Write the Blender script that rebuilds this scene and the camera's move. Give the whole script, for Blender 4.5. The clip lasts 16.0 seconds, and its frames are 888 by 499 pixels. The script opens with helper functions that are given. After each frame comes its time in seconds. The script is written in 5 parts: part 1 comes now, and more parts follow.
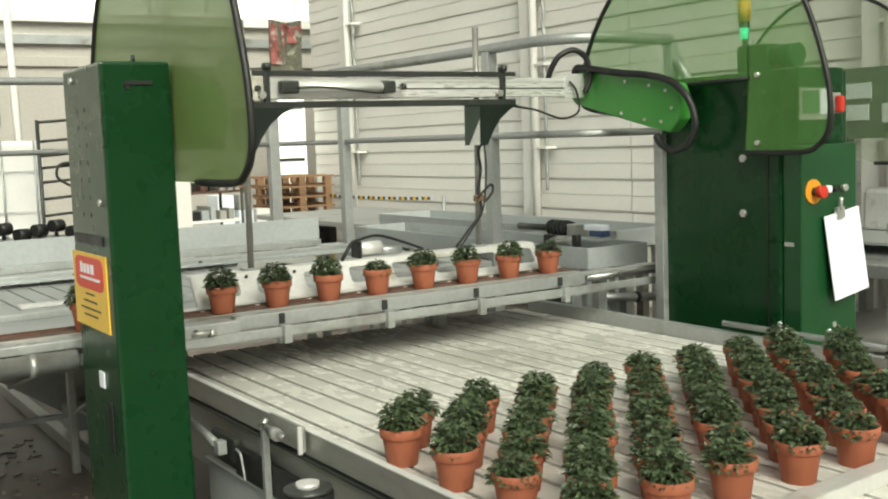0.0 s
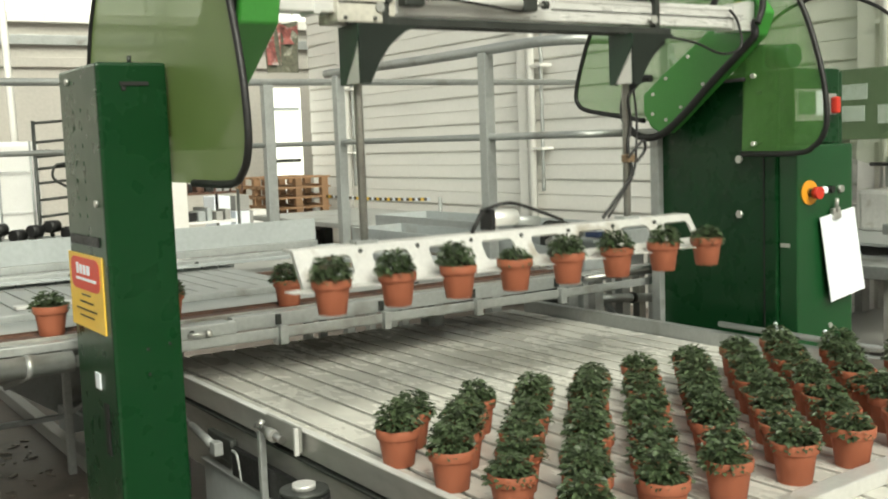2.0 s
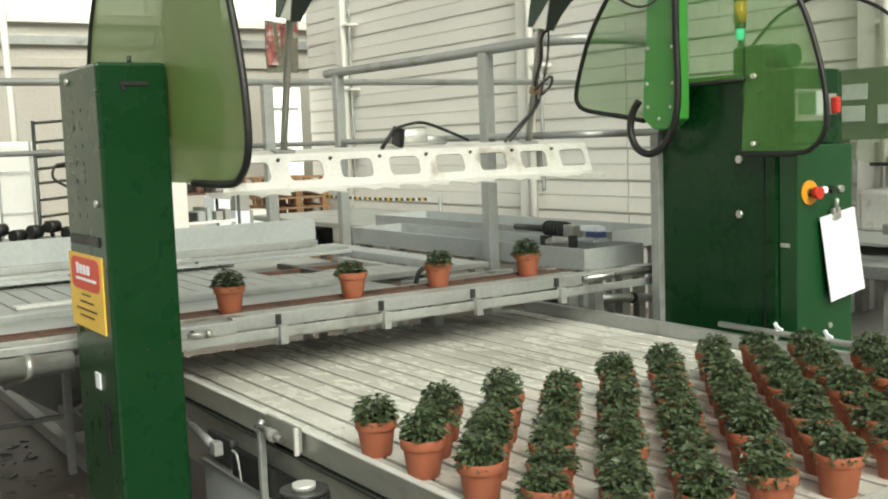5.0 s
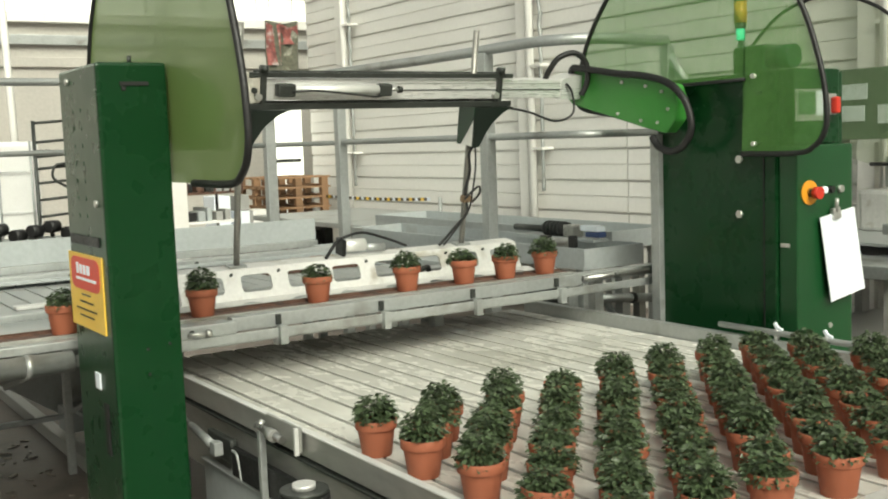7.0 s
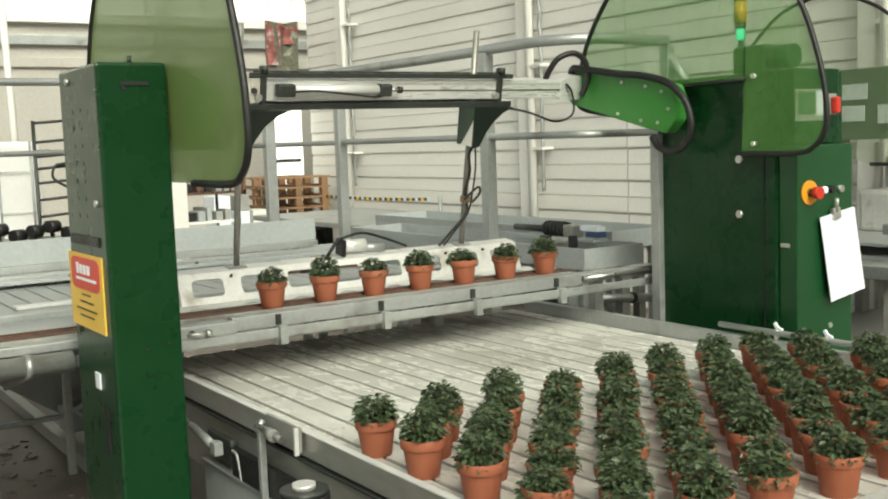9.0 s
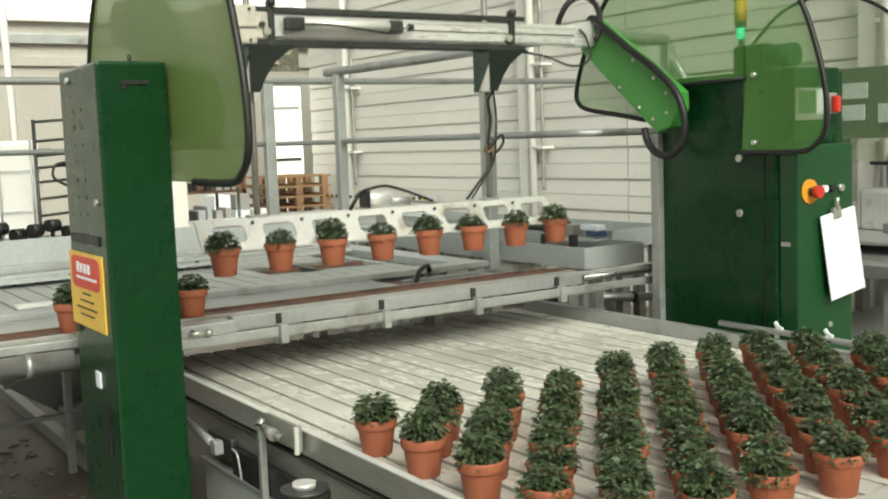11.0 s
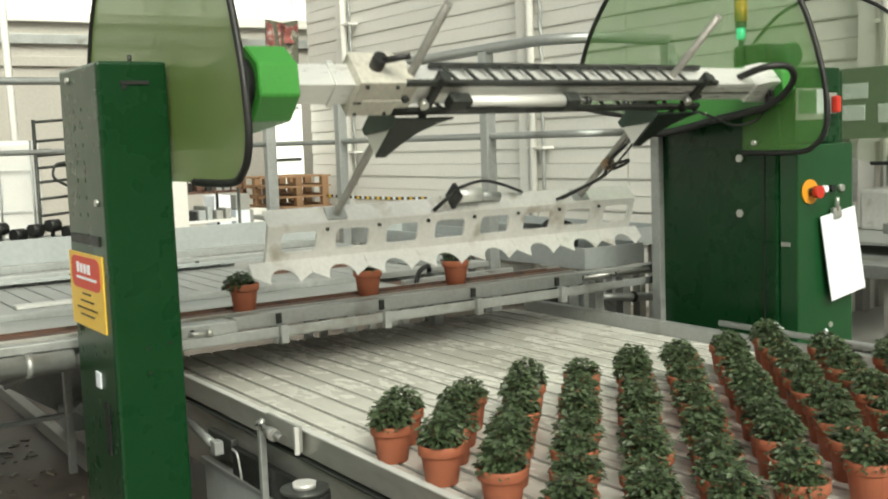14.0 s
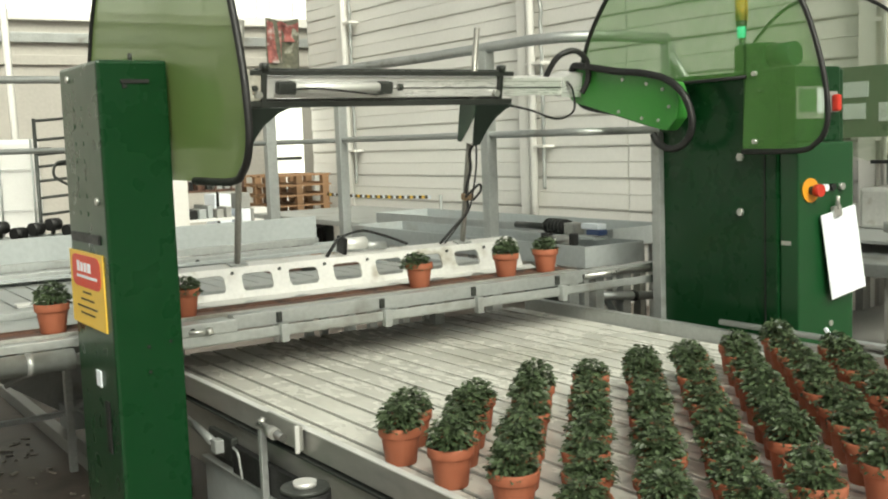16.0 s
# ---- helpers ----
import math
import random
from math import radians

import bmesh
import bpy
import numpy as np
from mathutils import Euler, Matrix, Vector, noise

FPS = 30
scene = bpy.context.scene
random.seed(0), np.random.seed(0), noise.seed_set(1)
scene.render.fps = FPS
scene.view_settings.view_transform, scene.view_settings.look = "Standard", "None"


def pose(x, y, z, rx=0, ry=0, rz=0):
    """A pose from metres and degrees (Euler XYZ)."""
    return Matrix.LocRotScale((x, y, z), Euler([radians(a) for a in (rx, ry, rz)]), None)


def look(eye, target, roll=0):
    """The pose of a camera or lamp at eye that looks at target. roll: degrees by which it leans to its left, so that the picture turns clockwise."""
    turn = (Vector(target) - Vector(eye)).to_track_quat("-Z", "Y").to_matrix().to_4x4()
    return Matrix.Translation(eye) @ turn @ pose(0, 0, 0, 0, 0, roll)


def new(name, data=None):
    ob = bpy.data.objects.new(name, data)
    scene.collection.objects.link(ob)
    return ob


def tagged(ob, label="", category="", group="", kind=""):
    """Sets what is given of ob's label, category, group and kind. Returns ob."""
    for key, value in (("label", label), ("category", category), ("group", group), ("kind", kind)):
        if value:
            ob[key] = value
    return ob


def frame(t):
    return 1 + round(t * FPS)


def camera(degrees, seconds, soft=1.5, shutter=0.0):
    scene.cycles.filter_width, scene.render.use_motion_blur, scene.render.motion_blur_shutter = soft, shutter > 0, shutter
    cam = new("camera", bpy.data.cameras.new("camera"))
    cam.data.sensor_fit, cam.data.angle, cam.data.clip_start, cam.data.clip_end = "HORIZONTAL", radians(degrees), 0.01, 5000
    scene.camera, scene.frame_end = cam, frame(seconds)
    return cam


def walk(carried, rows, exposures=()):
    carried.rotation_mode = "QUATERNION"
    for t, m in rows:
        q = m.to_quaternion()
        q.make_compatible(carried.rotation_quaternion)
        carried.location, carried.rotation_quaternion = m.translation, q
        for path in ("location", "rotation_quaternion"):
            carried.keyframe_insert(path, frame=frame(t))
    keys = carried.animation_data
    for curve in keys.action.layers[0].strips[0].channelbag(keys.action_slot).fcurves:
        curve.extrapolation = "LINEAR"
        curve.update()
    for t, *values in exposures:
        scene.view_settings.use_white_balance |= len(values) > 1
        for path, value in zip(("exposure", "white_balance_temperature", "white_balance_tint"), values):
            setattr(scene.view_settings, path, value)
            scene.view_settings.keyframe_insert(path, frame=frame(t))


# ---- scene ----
cam = camera(45.14, 16.0, soft=2.0, shutter=0.35)
EYE = (0.0, 0.0, 1.72)
VIEW = Matrix(((0.83229, 0.08523, -0.54774), (-0.55315, 0.06320, -0.83068), (-0.03618, 0.99435, 0.09975))).to_4x4()


def sway(dx, dy):
    """The camera's pose, turned a hair to its right (dx) and down (dy), in thousandths of the picture's width."""
    k = 2 * math.tan(radians(45.14 / 2)) / 1000
    return Matrix.Translation(EYE) @ VIEW @ pose(0, 0, 0, math.degrees(-dy * k), math.degrees(-dx * k), 0)


walk(cam, [
    (0.0, sway(-4.0, 1.0)), (0.25, sway(-1.0, 0.8)), (0.5, sway(1.8, 0.6)), (0.8, sway(0.3, 0.1)), (1.2, sway(0, 0)), (4.0, sway(0, 0)),
    (9.2, sway(0, 0)), (11.3, sway(-0.3, 1.2)), (12.5, sway(-0.3, 0.9)), (14.4, sway(-0.5, 1.1)), (15.0, sway(-0.6, 1.4)), (15.6, sway(-0.7, 1.6)), (16.0, sway(-0.9, 2.5)),
], [(0.0, 0.44, 6850, -1.5), (16.0, 0.44, 6850, -1.5)])

# ---- light ----
world = bpy.data.worlds.new("sky")
world.use_nodes = True
scene.world = world
wn = world.node_tree
sky = wn.nodes.new("ShaderNodeTexSky")
sky.sky_type, sky.sun_disc = "NISHITA", False
sky.sun_elevation, sky.sun_rotation = radians(38), radians(197)
sky.air_density, sky.dust_density, sky.ozone_density = 1.0, 4.0, 0.6
wn.nodes["Background"].inputs[1].default_value = 0.076
haze = wn.nodes.new("ShaderNodeHueSaturation")
haze.inputs["Saturation"].default_value = 0.35
wn.links.new(sky.outputs[0], haze.inputs["Color"])
wn.links.new(haze.outputs[0], wn.nodes["Background"].inputs[0])
sun = new("sun", bpy.data.lights.new("sun", "SUN"))
sun.data.energy, sun.data.angle, sun.data.color = 3.5, radians(40), (1.0, 0.96, 0.9)
sun.matrix_world = look((0, 0, 20), (3.0, 10.0, 11.8))


# ---- materials ----
def material(name, colour, rough=0.5, metal=0.0, vary=0.12, scale=6.0, fine=60.0, bump=0.05, coat=0.0, glow=0.0, islands=False, objects=0.0, stretch=(1, 1, 1), stain=None, wet=0.0, world=False):
    m = bpy.data.materials.new(name)
    m.use_nodes = True
    nt = m.node_tree
    b = nt.nodes["Principled BSDF"]
    N = nt.nodes.new
    co = N("ShaderNodeTexCoord")
    mp = N("ShaderNodeMapping")
    mp.inputs["Scale"].default_value = stretch
    spot = N("ShaderNodeNewGeometry").outputs["Position"] if world else co.outputs["Object"]
    nt.links.new(spot, mp.inputs[0])
    big, small = N("ShaderNodeTexNoise"), N("ShaderNodeTexNoise")
    big.inputs["Scale"].default_value, small.inputs["Scale"].default_value = scale, fine
    big.inputs["Detail"].default_value = 6
    nt.links.new(mp.outputs[0], big.inputs["Vector"])
    nt.links.new(mp.outputs[0], small.inputs["Vector"])
    add = N("ShaderNodeMath")
    add.operation = "ADD"
    nt.links.new(big.outputs[0], add.inputs[0])
    nt.links.new(small.outputs[0], add.inputs[1])
    src = add.outputs[0]
    if islands or objects:
        rnd = N("ShaderNodeNewGeometry").outputs["Random Per Island"] if islands else N("ShaderNodeObjectInfo").outputs["Random"]
        mul = N("ShaderNodeMath")
        mul.operation = "MULTIPLY_ADD"
        mul.inputs[1].default_value = objects or 1.0
        nt.links.new(rnd, mul.inputs[0])
        nt.links.new(src, mul.inputs[2])
        src = mul.outputs[0]
    ramp = N("ShaderNodeMapRange")
    ramp.inputs["From Min"].default_value = 0.6
    ramp.inputs["From Max"].default_value = 1.4 + (objects or (1.0 if islands else 0))
    ramp.inputs["To Min"].default_value, ramp.inputs["To Max"].default_value = 1 - vary, 1 + vary
    nt.links.new(src, ramp.inputs[0])
    mix = N("ShaderNodeMix")
    mix.data_type, mix.blend_type = "RGBA", "MULTIPLY"
    mix.inputs["Factor"].default_value = 1
    mix.inputs["A"].default_value = (*colour, 1)
    nt.links.new(ramp.outputs[0], mix.inputs["B"])
    out = mix.outputs["Result"]
    if stain:
        spots = N("ShaderNodeTexNoise")
        spots.inputs["Scale"].default_value, spots.inputs["Detail"].default_value = stain[2], 8
        nt.links.new(mp.outputs[0], spots.inputs["Vector"])
        cut = N("ShaderNodeMapRange")
        cut.inputs["From Min"].default_value, cut.inputs["From Max"].default_value = stain[1], stain[1] + 0.14
        nt.links.new(spots.outputs[0], cut.inputs[0])
        m2 = N("ShaderNodeMix")
        m2.data_type = "RGBA"
        nt.links.new(cut.outputs[0], m2.inputs["Factor"])
        nt.links.new(out, m2.inputs["A"])
        m2.inputs["B"].default_value = (*stain[0], 1)
        out = m2.outputs["Result"]
    nt.links.new(out, b.inputs["Base Color"])
    span = min(0.1, 0.02 + rough * vary)
    rr = N("ShaderNodeMapRange")
    rr.inputs["From Min"].default_value, rr.inputs["From Max"].default_value = 0.7, 1.3
    rr.inputs["To Min"].default_value, rr.inputs["To Max"].default_value = max(0.03, rough - span), min(1, rough + span)
    nt.links.new(add.outputs[0], rr.inputs[0])
    gloss = rr.outputs[0]
    if wet:
        film, edge, dry = N("ShaderNodeTexNoise"), N("ShaderNodeMapRange"), N("ShaderNodeMath")
        film.inputs["Scale"].default_value, film.inputs["Detail"].default_value = 3.5, 3
        nt.links.new(spot, film.inputs["Vector"])
        edge.inputs["From Min"].default_value, edge.inputs["From Max"].default_value = wet - 0.04, wet + 0.03
        edge.inputs["To Min"].default_value, edge.inputs["To Max"].default_value = 1.0, 0.25
        nt.links.new(film.outputs[0], edge.inputs[0])
        dry.operation = "MULTIPLY"
        nt.links.new(gloss, dry.inputs[0])
        nt.links.new(edge.outputs[0], dry.inputs[1])
        gloss = dry.outputs[0]
    nt.links.new(gloss, b.inputs["Roughness"])
    b.inputs["Metallic"].default_value = metal
    b.inputs["Coat Weight"].default_value = coat
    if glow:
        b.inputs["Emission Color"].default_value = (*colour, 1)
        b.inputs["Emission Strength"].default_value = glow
    if bump:
        bp = N("ShaderNodeBump")
        bp.inputs["Strength"].default_value, bp.inputs["Distance"].default_value = bump, 0.01
        nt.links.new(add.outputs[0], bp.inputs["Height"])
        nt.links.new(bp.outputs[0], b.inputs["Normal"])
    return m


GREEN = material("dark green powder coat", (0.005, 0.038, 0.011), 0.28, 0, 0.05, 2.5, 12, 0.008, coat=0.08)
GREEN.node_tree.nodes["Principled BSDF"].inputs["Specular IOR Level"].default_value = 0.28
GREEN2 = material("cabinet green powder coat", (0.009, 0.062, 0.018), 0.32, 0, 0.06, 2.5, 12, 0.008, coat=0.1)
LIME = material("bright green powder coat", (0.055, 0.27, 0.045), 0.4, 0, 0.08, 3, 80, 0.02, coat=0.2)
# darker than ALU: the dim reflection on side faces is put into the colour
SIDEM = material("aluminium with side shade", (0.42, 0.42, 0.39), 0.36, 0.6, 0.16, 3, 40, 0.02, stretch=(1, 0.3, 1), stain=((0.26, 0.24, 0.2), 0.56, 4))
GALV = material("galvanised steel", (0.45, 0.47, 0.46), 0.46, 0.65, 0.14, 5, 45, 0.04, stain=((0.3, 0.295, 0.27), 0.58, 4))
GALVD = material("dull galvanised sheet", (0.42, 0.45, 0.45), 0.5, 0.25, 0.12, 3, 30, 0.03, stain=((0.36, 0.36, 0.34), 0.6, 3))
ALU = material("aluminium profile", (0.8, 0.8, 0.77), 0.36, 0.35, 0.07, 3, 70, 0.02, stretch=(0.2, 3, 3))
STEEL = material("steel rod", (0.42, 0.42, 0.4), 0.3, 0.9, 0.08, 5, 60, 0.01)
SLAT = material("wet pale belt slat", (0.68, 0.67, 0.615), 0.28, 0.05, 0.14, 2.2, 30, 0.02, stretch=(1, 0.35, 1), objects=0.25, stain=((0.52, 0.51, 0.45), 0.57, 2.6), wet=0.55, world=True)
SLAT.node_tree.nodes["Principled BSDF"].inputs["Specular IOR Level"].default_value = 0.25
# near-black colour paints the shade seen between the belt slats
GAPSHADE = material("painted shade between slats", (0.05, 0.05, 0.045), 0.7, 0, 0.2)
WHITE = material("bright sheet metal", (0.72, 0.715, 0.69), 0.34, 0.4, 0.1, 4, 50, 0.03, stain=((0.45, 0.42, 0.36), 0.58, 7))
BEAMM = material("grey aluminium beam", (0.78, 0.78, 0.76), 0.3, 0.45, 0.1, 3, 70, 0.02, stretch=(0.2, 3, 3), stain=((0.45, 0.43, 0.4), 0.64, 6))
RODM = material("oily steel rod", (0.36, 0.35, 0.32), 0.4, 0.6, 0.2, 8, 60, 0.02)
BEIGE = material("greasy cast block", (0.62, 0.6, 0.53), 0.42, 0.3, 0.2, 8, 60, 0.05, stain=((0.34, 0.3, 0.24), 0.6, 9))
BLACK = material("black rubber", (0.012, 0.012, 0.012), 0.5, 0, 0.2, 10, 80, 0.04)
DARKM = material("dark grey metal", (0.05, 0.055, 0.05), 0.4, 0.4, 0.2, 8, 60, 0.05)
GUSSETD = material("black green bracket", (0.01, 0.016, 0.012), 0.4, 0.1, 0.2, 6, 60, 0.03)
GUSSET = material("dark green bracket", (0.02, 0.05, 0.03), 0.38, 0.1, 0.15, 6, 60, 0.03)
TERRA = material("terracotta pot", (0.345, 0.107, 0.055), 0.72, 0, 0.1, 12, 120, 0.06, objects=0.5, stain=((0.5, 0.22, 0.13), 0.66, 22))
SOIL = material("peat soil", (0.035, 0.02, 0.012), 0.95, 0, 0.4, 30, 150, 0.5)
LEAF = material("chrysanthemum leaf", (0.06, 0.088, 0.04), 0.42, 0, 0.65, 30, 150, 0.05, islands=True)
FLOOR = material("stained concrete floor", (0.17, 0.14, 0.12), 0.55, 0, 0.3, 1.2, 25, 0.1, stain=((0.09, 0.075, 0.065), 0.55, 2.2))
WALLM = material("white sandwich panel", (0.8, 0.79, 0.75), 0.5, 0, 0.04, 0.6, 25, 0.02)
CREAM = material("cream hall wall", (0.47, 0.45, 0.41), 0.6, 0, 0.1, 0.5, 20, 0.02)
BELT = material("rusty brown conveyor belt", (0.12, 0.062, 0.042), 0.6, 0, 0.5, 9, 70, 0.2, stain=((0.035, 0.03, 0.026), 0.52, 9))
ORANGE = material("yellow orange plastic", (0.8, 0.34, 0.03), 0.4, 0, 0.06)
RED = material("red plastic", (0.55, 0.035, 0.02), 0.4, 0, 0.08)
YELLOW = material("yellow sticker", (0.85, 0.56, 0.08), 0.45, 0, 0.05)
STRED = material("red print", (0.7, 0.06, 0.03), 0.45, 0, 0.05)
PAPER = material("white paper", (0.82, 0.87, 0.93), 0.7, 0, 0.02, 5, 40, 0.02)
INK = material("dark print", (0.06, 0.045, 0.02), 0.6, 0, 0.1)
WOOD = material("pallet wood", (0.24, 0.14, 0.075), 0.75, 0, 0.5, 5, 40, 0.1, islands=True)
BLUE = material("blue plastic", (0.04, 0.07, 0.17), 0.4, 0, 0.1)
BIGBAG = material("white plastic container", (0.82, 0.82, 0.8), 0.5, 0, 0.04)
GREYM = material("grey machine paint", (0.35, 0.35, 0.33), 0.5, 0.1, 0.15, 4, 40, 0.03)
LAMPG = material("green signal lamp", (0.05, 0.6, 0.3), 0.3, 0, 0.02, glow=1.2)
LAMPY = material("amber lamp lens", (0.7, 0.42, 0.04), 0.3, 0, 0.05)
PINK = material("printed banner red", (0.26, 0.085, 0.075), 0.6, 0, 0.8, 7, 18, 0.0, stain=((0.6, 0.55, 0.52), 0.55, 6))
BANNER = material("printed banner dark", (0.11, 0.11, 0.08), 0.6, 0, 0.6, 5, 18, 0.0, stain=((0.45, 0.45, 0.38), 0.6, 5))
# emission stands in for daylight coming through door and gable; neither is a lamp
DAYGLOW = material("white sheet glowing like daylight", (0.9, 0.9, 0.86), 0.5, 0, 0.03, glow=0.7)
ZINC = material("worn zinc bolt", (0.6, 0.6, 0.57), 0.35, 0.8, 0.1)


def guard_material(name, colour, cover):
    """Finely perforated green guard sheet: paint between small holes."""
    m = bpy.data.materials.new(name)
    m.use_nodes = True
    nt = m.node_tree
    N = nt.nodes.new
    b = nt.nodes["Principled BSDF"]
    b.inputs["Base Color"].default_value, b.inputs["Roughness"].default_value = (*colour, 1), 0.5
    co, mp, vor = N("ShaderNodeTexCoord"), N("ShaderNodeMapping"), N("ShaderNodeTexVoronoi")
    mp.inputs["Scale"].default_value = (90, 90, 90)
    vor.inputs["Randomness"].default_value = 0.0
    nt.links.new(co.outputs["Object"], mp.inputs[0])
    nt.links.new(mp.outputs[0], vor.inputs["Vector"])
    noi = N("ShaderNodeTexNoise")
    noi.inputs["Scale"].default_value = 2.0
    nt.links.new(co.outputs["Object"], noi.inputs["Vector"])
    r = N("ShaderNodeMapRange")
    r.inputs["From Min"].default_value, r.inputs["From Max"].default_value = 0.3, 0.42
    r.inputs["To Min"].default_value, r.inputs["To Max"].default_value = cover - 0.36, min(0.97, cover + 0.2)
    nt.links.new(vor.outputs["Distance"], r.inputs[0])
    w = N("ShaderNodeMath")
    w.operation = "MULTIPLY_ADD"
    w.inputs[1].default_value = 0.25
    nt.links.new(noi.outputs[0], w.inputs[0])
    nt.links.new(r.outputs[0], w.inputs[2])
    s = N("ShaderNodeMath")
    s.operation = "SUBTRACT"
    s.inputs[1].default_value = 0.125
    nt.links.new(w.outputs[0], s.inputs[0])
    tr = N("ShaderNodeBsdfTransparent")
    tr.inputs[0].default_value = (0.93, 0.97, 0.9, 1)
    mx = N("ShaderNodeMixShader")
    nt.links.new(s.outputs[0], mx.inputs[0])
    nt.links.new(tr.outputs[0], mx.inputs[1])
    nt.links.new(b.outputs[0], mx.inputs[2])
    nt.links.new(mx.outputs[0], nt.nodes["Material Output"].inputs[0])
    return m


GUARD = guard_material("perforated green guard", (0.12, 0.3, 0.07), 0.48)
GUARD3 = guard_material("olive perforated guard", (0.15, 0.225, 0.065), 0.74)
GUARD2 = guard_material("thin green guard", (0.3, 0.37, 0.22), 0.3)
M2G = material("mid green machine paint", (0.075, 0.15, 0.075), 0.4, 0, 0.12)
glass = bpy.data.materials.new("greenhouse glass")
glass.use_nodes = True
gn = glass.node_tree
gt, gg, gm = gn.nodes.new("ShaderNodeBsdfTransparent"), gn.nodes.new("ShaderNodeBsdfGlossy"), gn.nodes.new("ShaderNodeMixShader")
gg.inputs["Roughness"].default_value, gm.inputs[0].default_value = 0.05, 0.06
gn.links.new(gt.outputs[0], gm.inputs[1])
gn.links.new(gg.outputs[0], gm.inputs[2])
gn.links.new(gm.outputs[0], gn.nodes["Material Output"].inputs[0])


# ---- mesh helpers ----
def box(bm, x0, x1, y0, y1, z0, z1, bevel=0.0, m=None):
    vs = bmesh.ops.create_cube(bm, size=1)["verts"]
    bmesh.ops.scale(bm, verts=vs, vec=(x1 - x0, y1 - y0, z1 - z0))
    bmesh.ops.translate(bm, verts=vs, vec=((x0 + x1) / 2, (y0 + y1) / 2, (z0 + z1) / 2))
    if bevel:
        es = list({e for v in vs for e in v.link_edges})
        out = bmesh.ops.bevel(bm, geom=es, offset=bevel, segments=2, profile=0.6, affect="EDGES")
        vs = list({v for f in out["faces"] for v in f.verts} | {v for v in vs if v.is_valid})
    if m is not None:
        bmesh.ops.transform(bm, verts=vs, matrix=m)
    return bm


def tube(bm, pts, r, seg=10, closed=False):
    """A round tube along a line of points."""
    pts = [Vector(p) for p in pts]
    n = len(pts)
    rings = []
    prev = None
    for i, p in enumerate(pts):
        a = pts[i - 1] if (i or closed) else p
        c = pts[(i + 1) % n] if (i < n - 1 or closed) else p
        d = (c - a).normalized()
        if prev is None:
            ref = Vector((0, 0, 1)) if abs(d.z) < 0.9 else Vector((1, 0, 0))
            u = d.cross(ref).normalized()
        else:
            u = (prev - d * prev.dot(d)).normalized()
        prev = u
        v = d.cross(u)
        rings.append([bm.verts.new(p + r * (math.cos(2 * math.pi * k / seg) * u + math.sin(2 * math.pi * k / seg) * v)) for k in range(seg)])
    for i in range(n if closed else n - 1):
        A, B = rings[i], rings[(i + 1) % n]
        for k in range(seg):
            f = bm.faces.new((A[k], A[(k + 1) % seg], B[(k + 1) % seg], B[k]))
            f.smooth = True
    if not closed:
        bm.faces.new(rings[0][::-1])
        bm.faces.new(rings[-1])
    return bm


def smooth_line(pts, steps=6, closed=False):
    """A Catmull-Rom line through the points."""
    P = [Vector(p) for p in pts]
    n = len(P)
    out = []
    for i in range(n if closed else n - 1):
        p0 = P[i - 1] if (i or closed) else P[0]
        p1, p2 = P[i], P[(i + 1) % n]
        p3 = P[(i + 2) % n] if (i + 2 < n or closed) else P[-1]
        for k in range(steps):
            t = k / steps
            out.append(0.5 * (2 * p1 + (p2 - p0) * t + (2 * p0 - 5 * p1 + 4 * p2 - p3) * t * t + (3 * p1 - p0 - 3 * p2 + p3) * t ** 3))
    if not closed:
        out.append(P[-1])
    return out


def plate(bm, outline, axis, a0, a1):
    """A prism: outline of (u, v) pairs pushed out from a0 to a1 along the axis x, y or z."""
    def at(u, v, a):
        return {"x": (a, u, v), "y": (u, a, v), "z": (u, v, a)}[axis]
    A = [bm.verts.new(at(u, v, a0)) for u, v in outline]
    B = [bm.verts.new(at(u, v, a1)) for u, v in outline]
    n = len(A)
    fs = [bm.faces.new(A), bm.faces.new(B[::-1])]
    for i in range(n):
        fs.append(bm.faces.new((A[i], B[i], B[(i + 1) % n], A[(i + 1) % n])))
    bmesh.ops.recalc_face_normals(bm, faces=fs)
    return bm


def mesh_of(name, bm, mat):
    me = bpy.data.meshes.new(name)
    bm.to_mesh(me)
    bm.free()
    me.materials.append(mat)
    return me


def part(name, bm, mat, parent, label=""):
    ob = new(name, mesh_of(name, bm, mat))
    ob.parent = parent
    return tagged(ob, label)


def B(*a, **k):
    return box(bmesh.new(), *a, **k)


def T(*a, **k):
    return tube(bmesh.new(), *a, **k)


def thing(name, label, category, group="", kind="", at=(0, 0, 0)):
    ob = new(name)
    ob.empty_display_size = 0.1
    ob.location = at
    return tagged(ob, label, category, group, kind)


def whole(name, bm, mat, label, category="", kind="", group=""):
    return tagged(new(name, mesh_of(name, bm, mat)), label, category, group, kind)


def cyl(p, q, r, seg=16):
    return tube(bmesh.new(), [p, q], r, seg)


# ---- numbers of the plan ----
BELT_Z, CONV_Y, CONV_Z = 0.725, 4.40, 1.01
PITCH, SLOT = 0.26, 1.715
PIVOT_Y, PIVOT_Z, ARM = 3.985, 1.86, 0.675
DROP, AHEAD = 1.084, 0.216
ROW = 0.145

# ---- hall ----
bm = bmesh.new()
box(bm, -30, 40, -30, 40, -0.2, 0.0)
whole("floor", bm, FLOOR, "dark stained concrete hall floor", "floor", "structure")

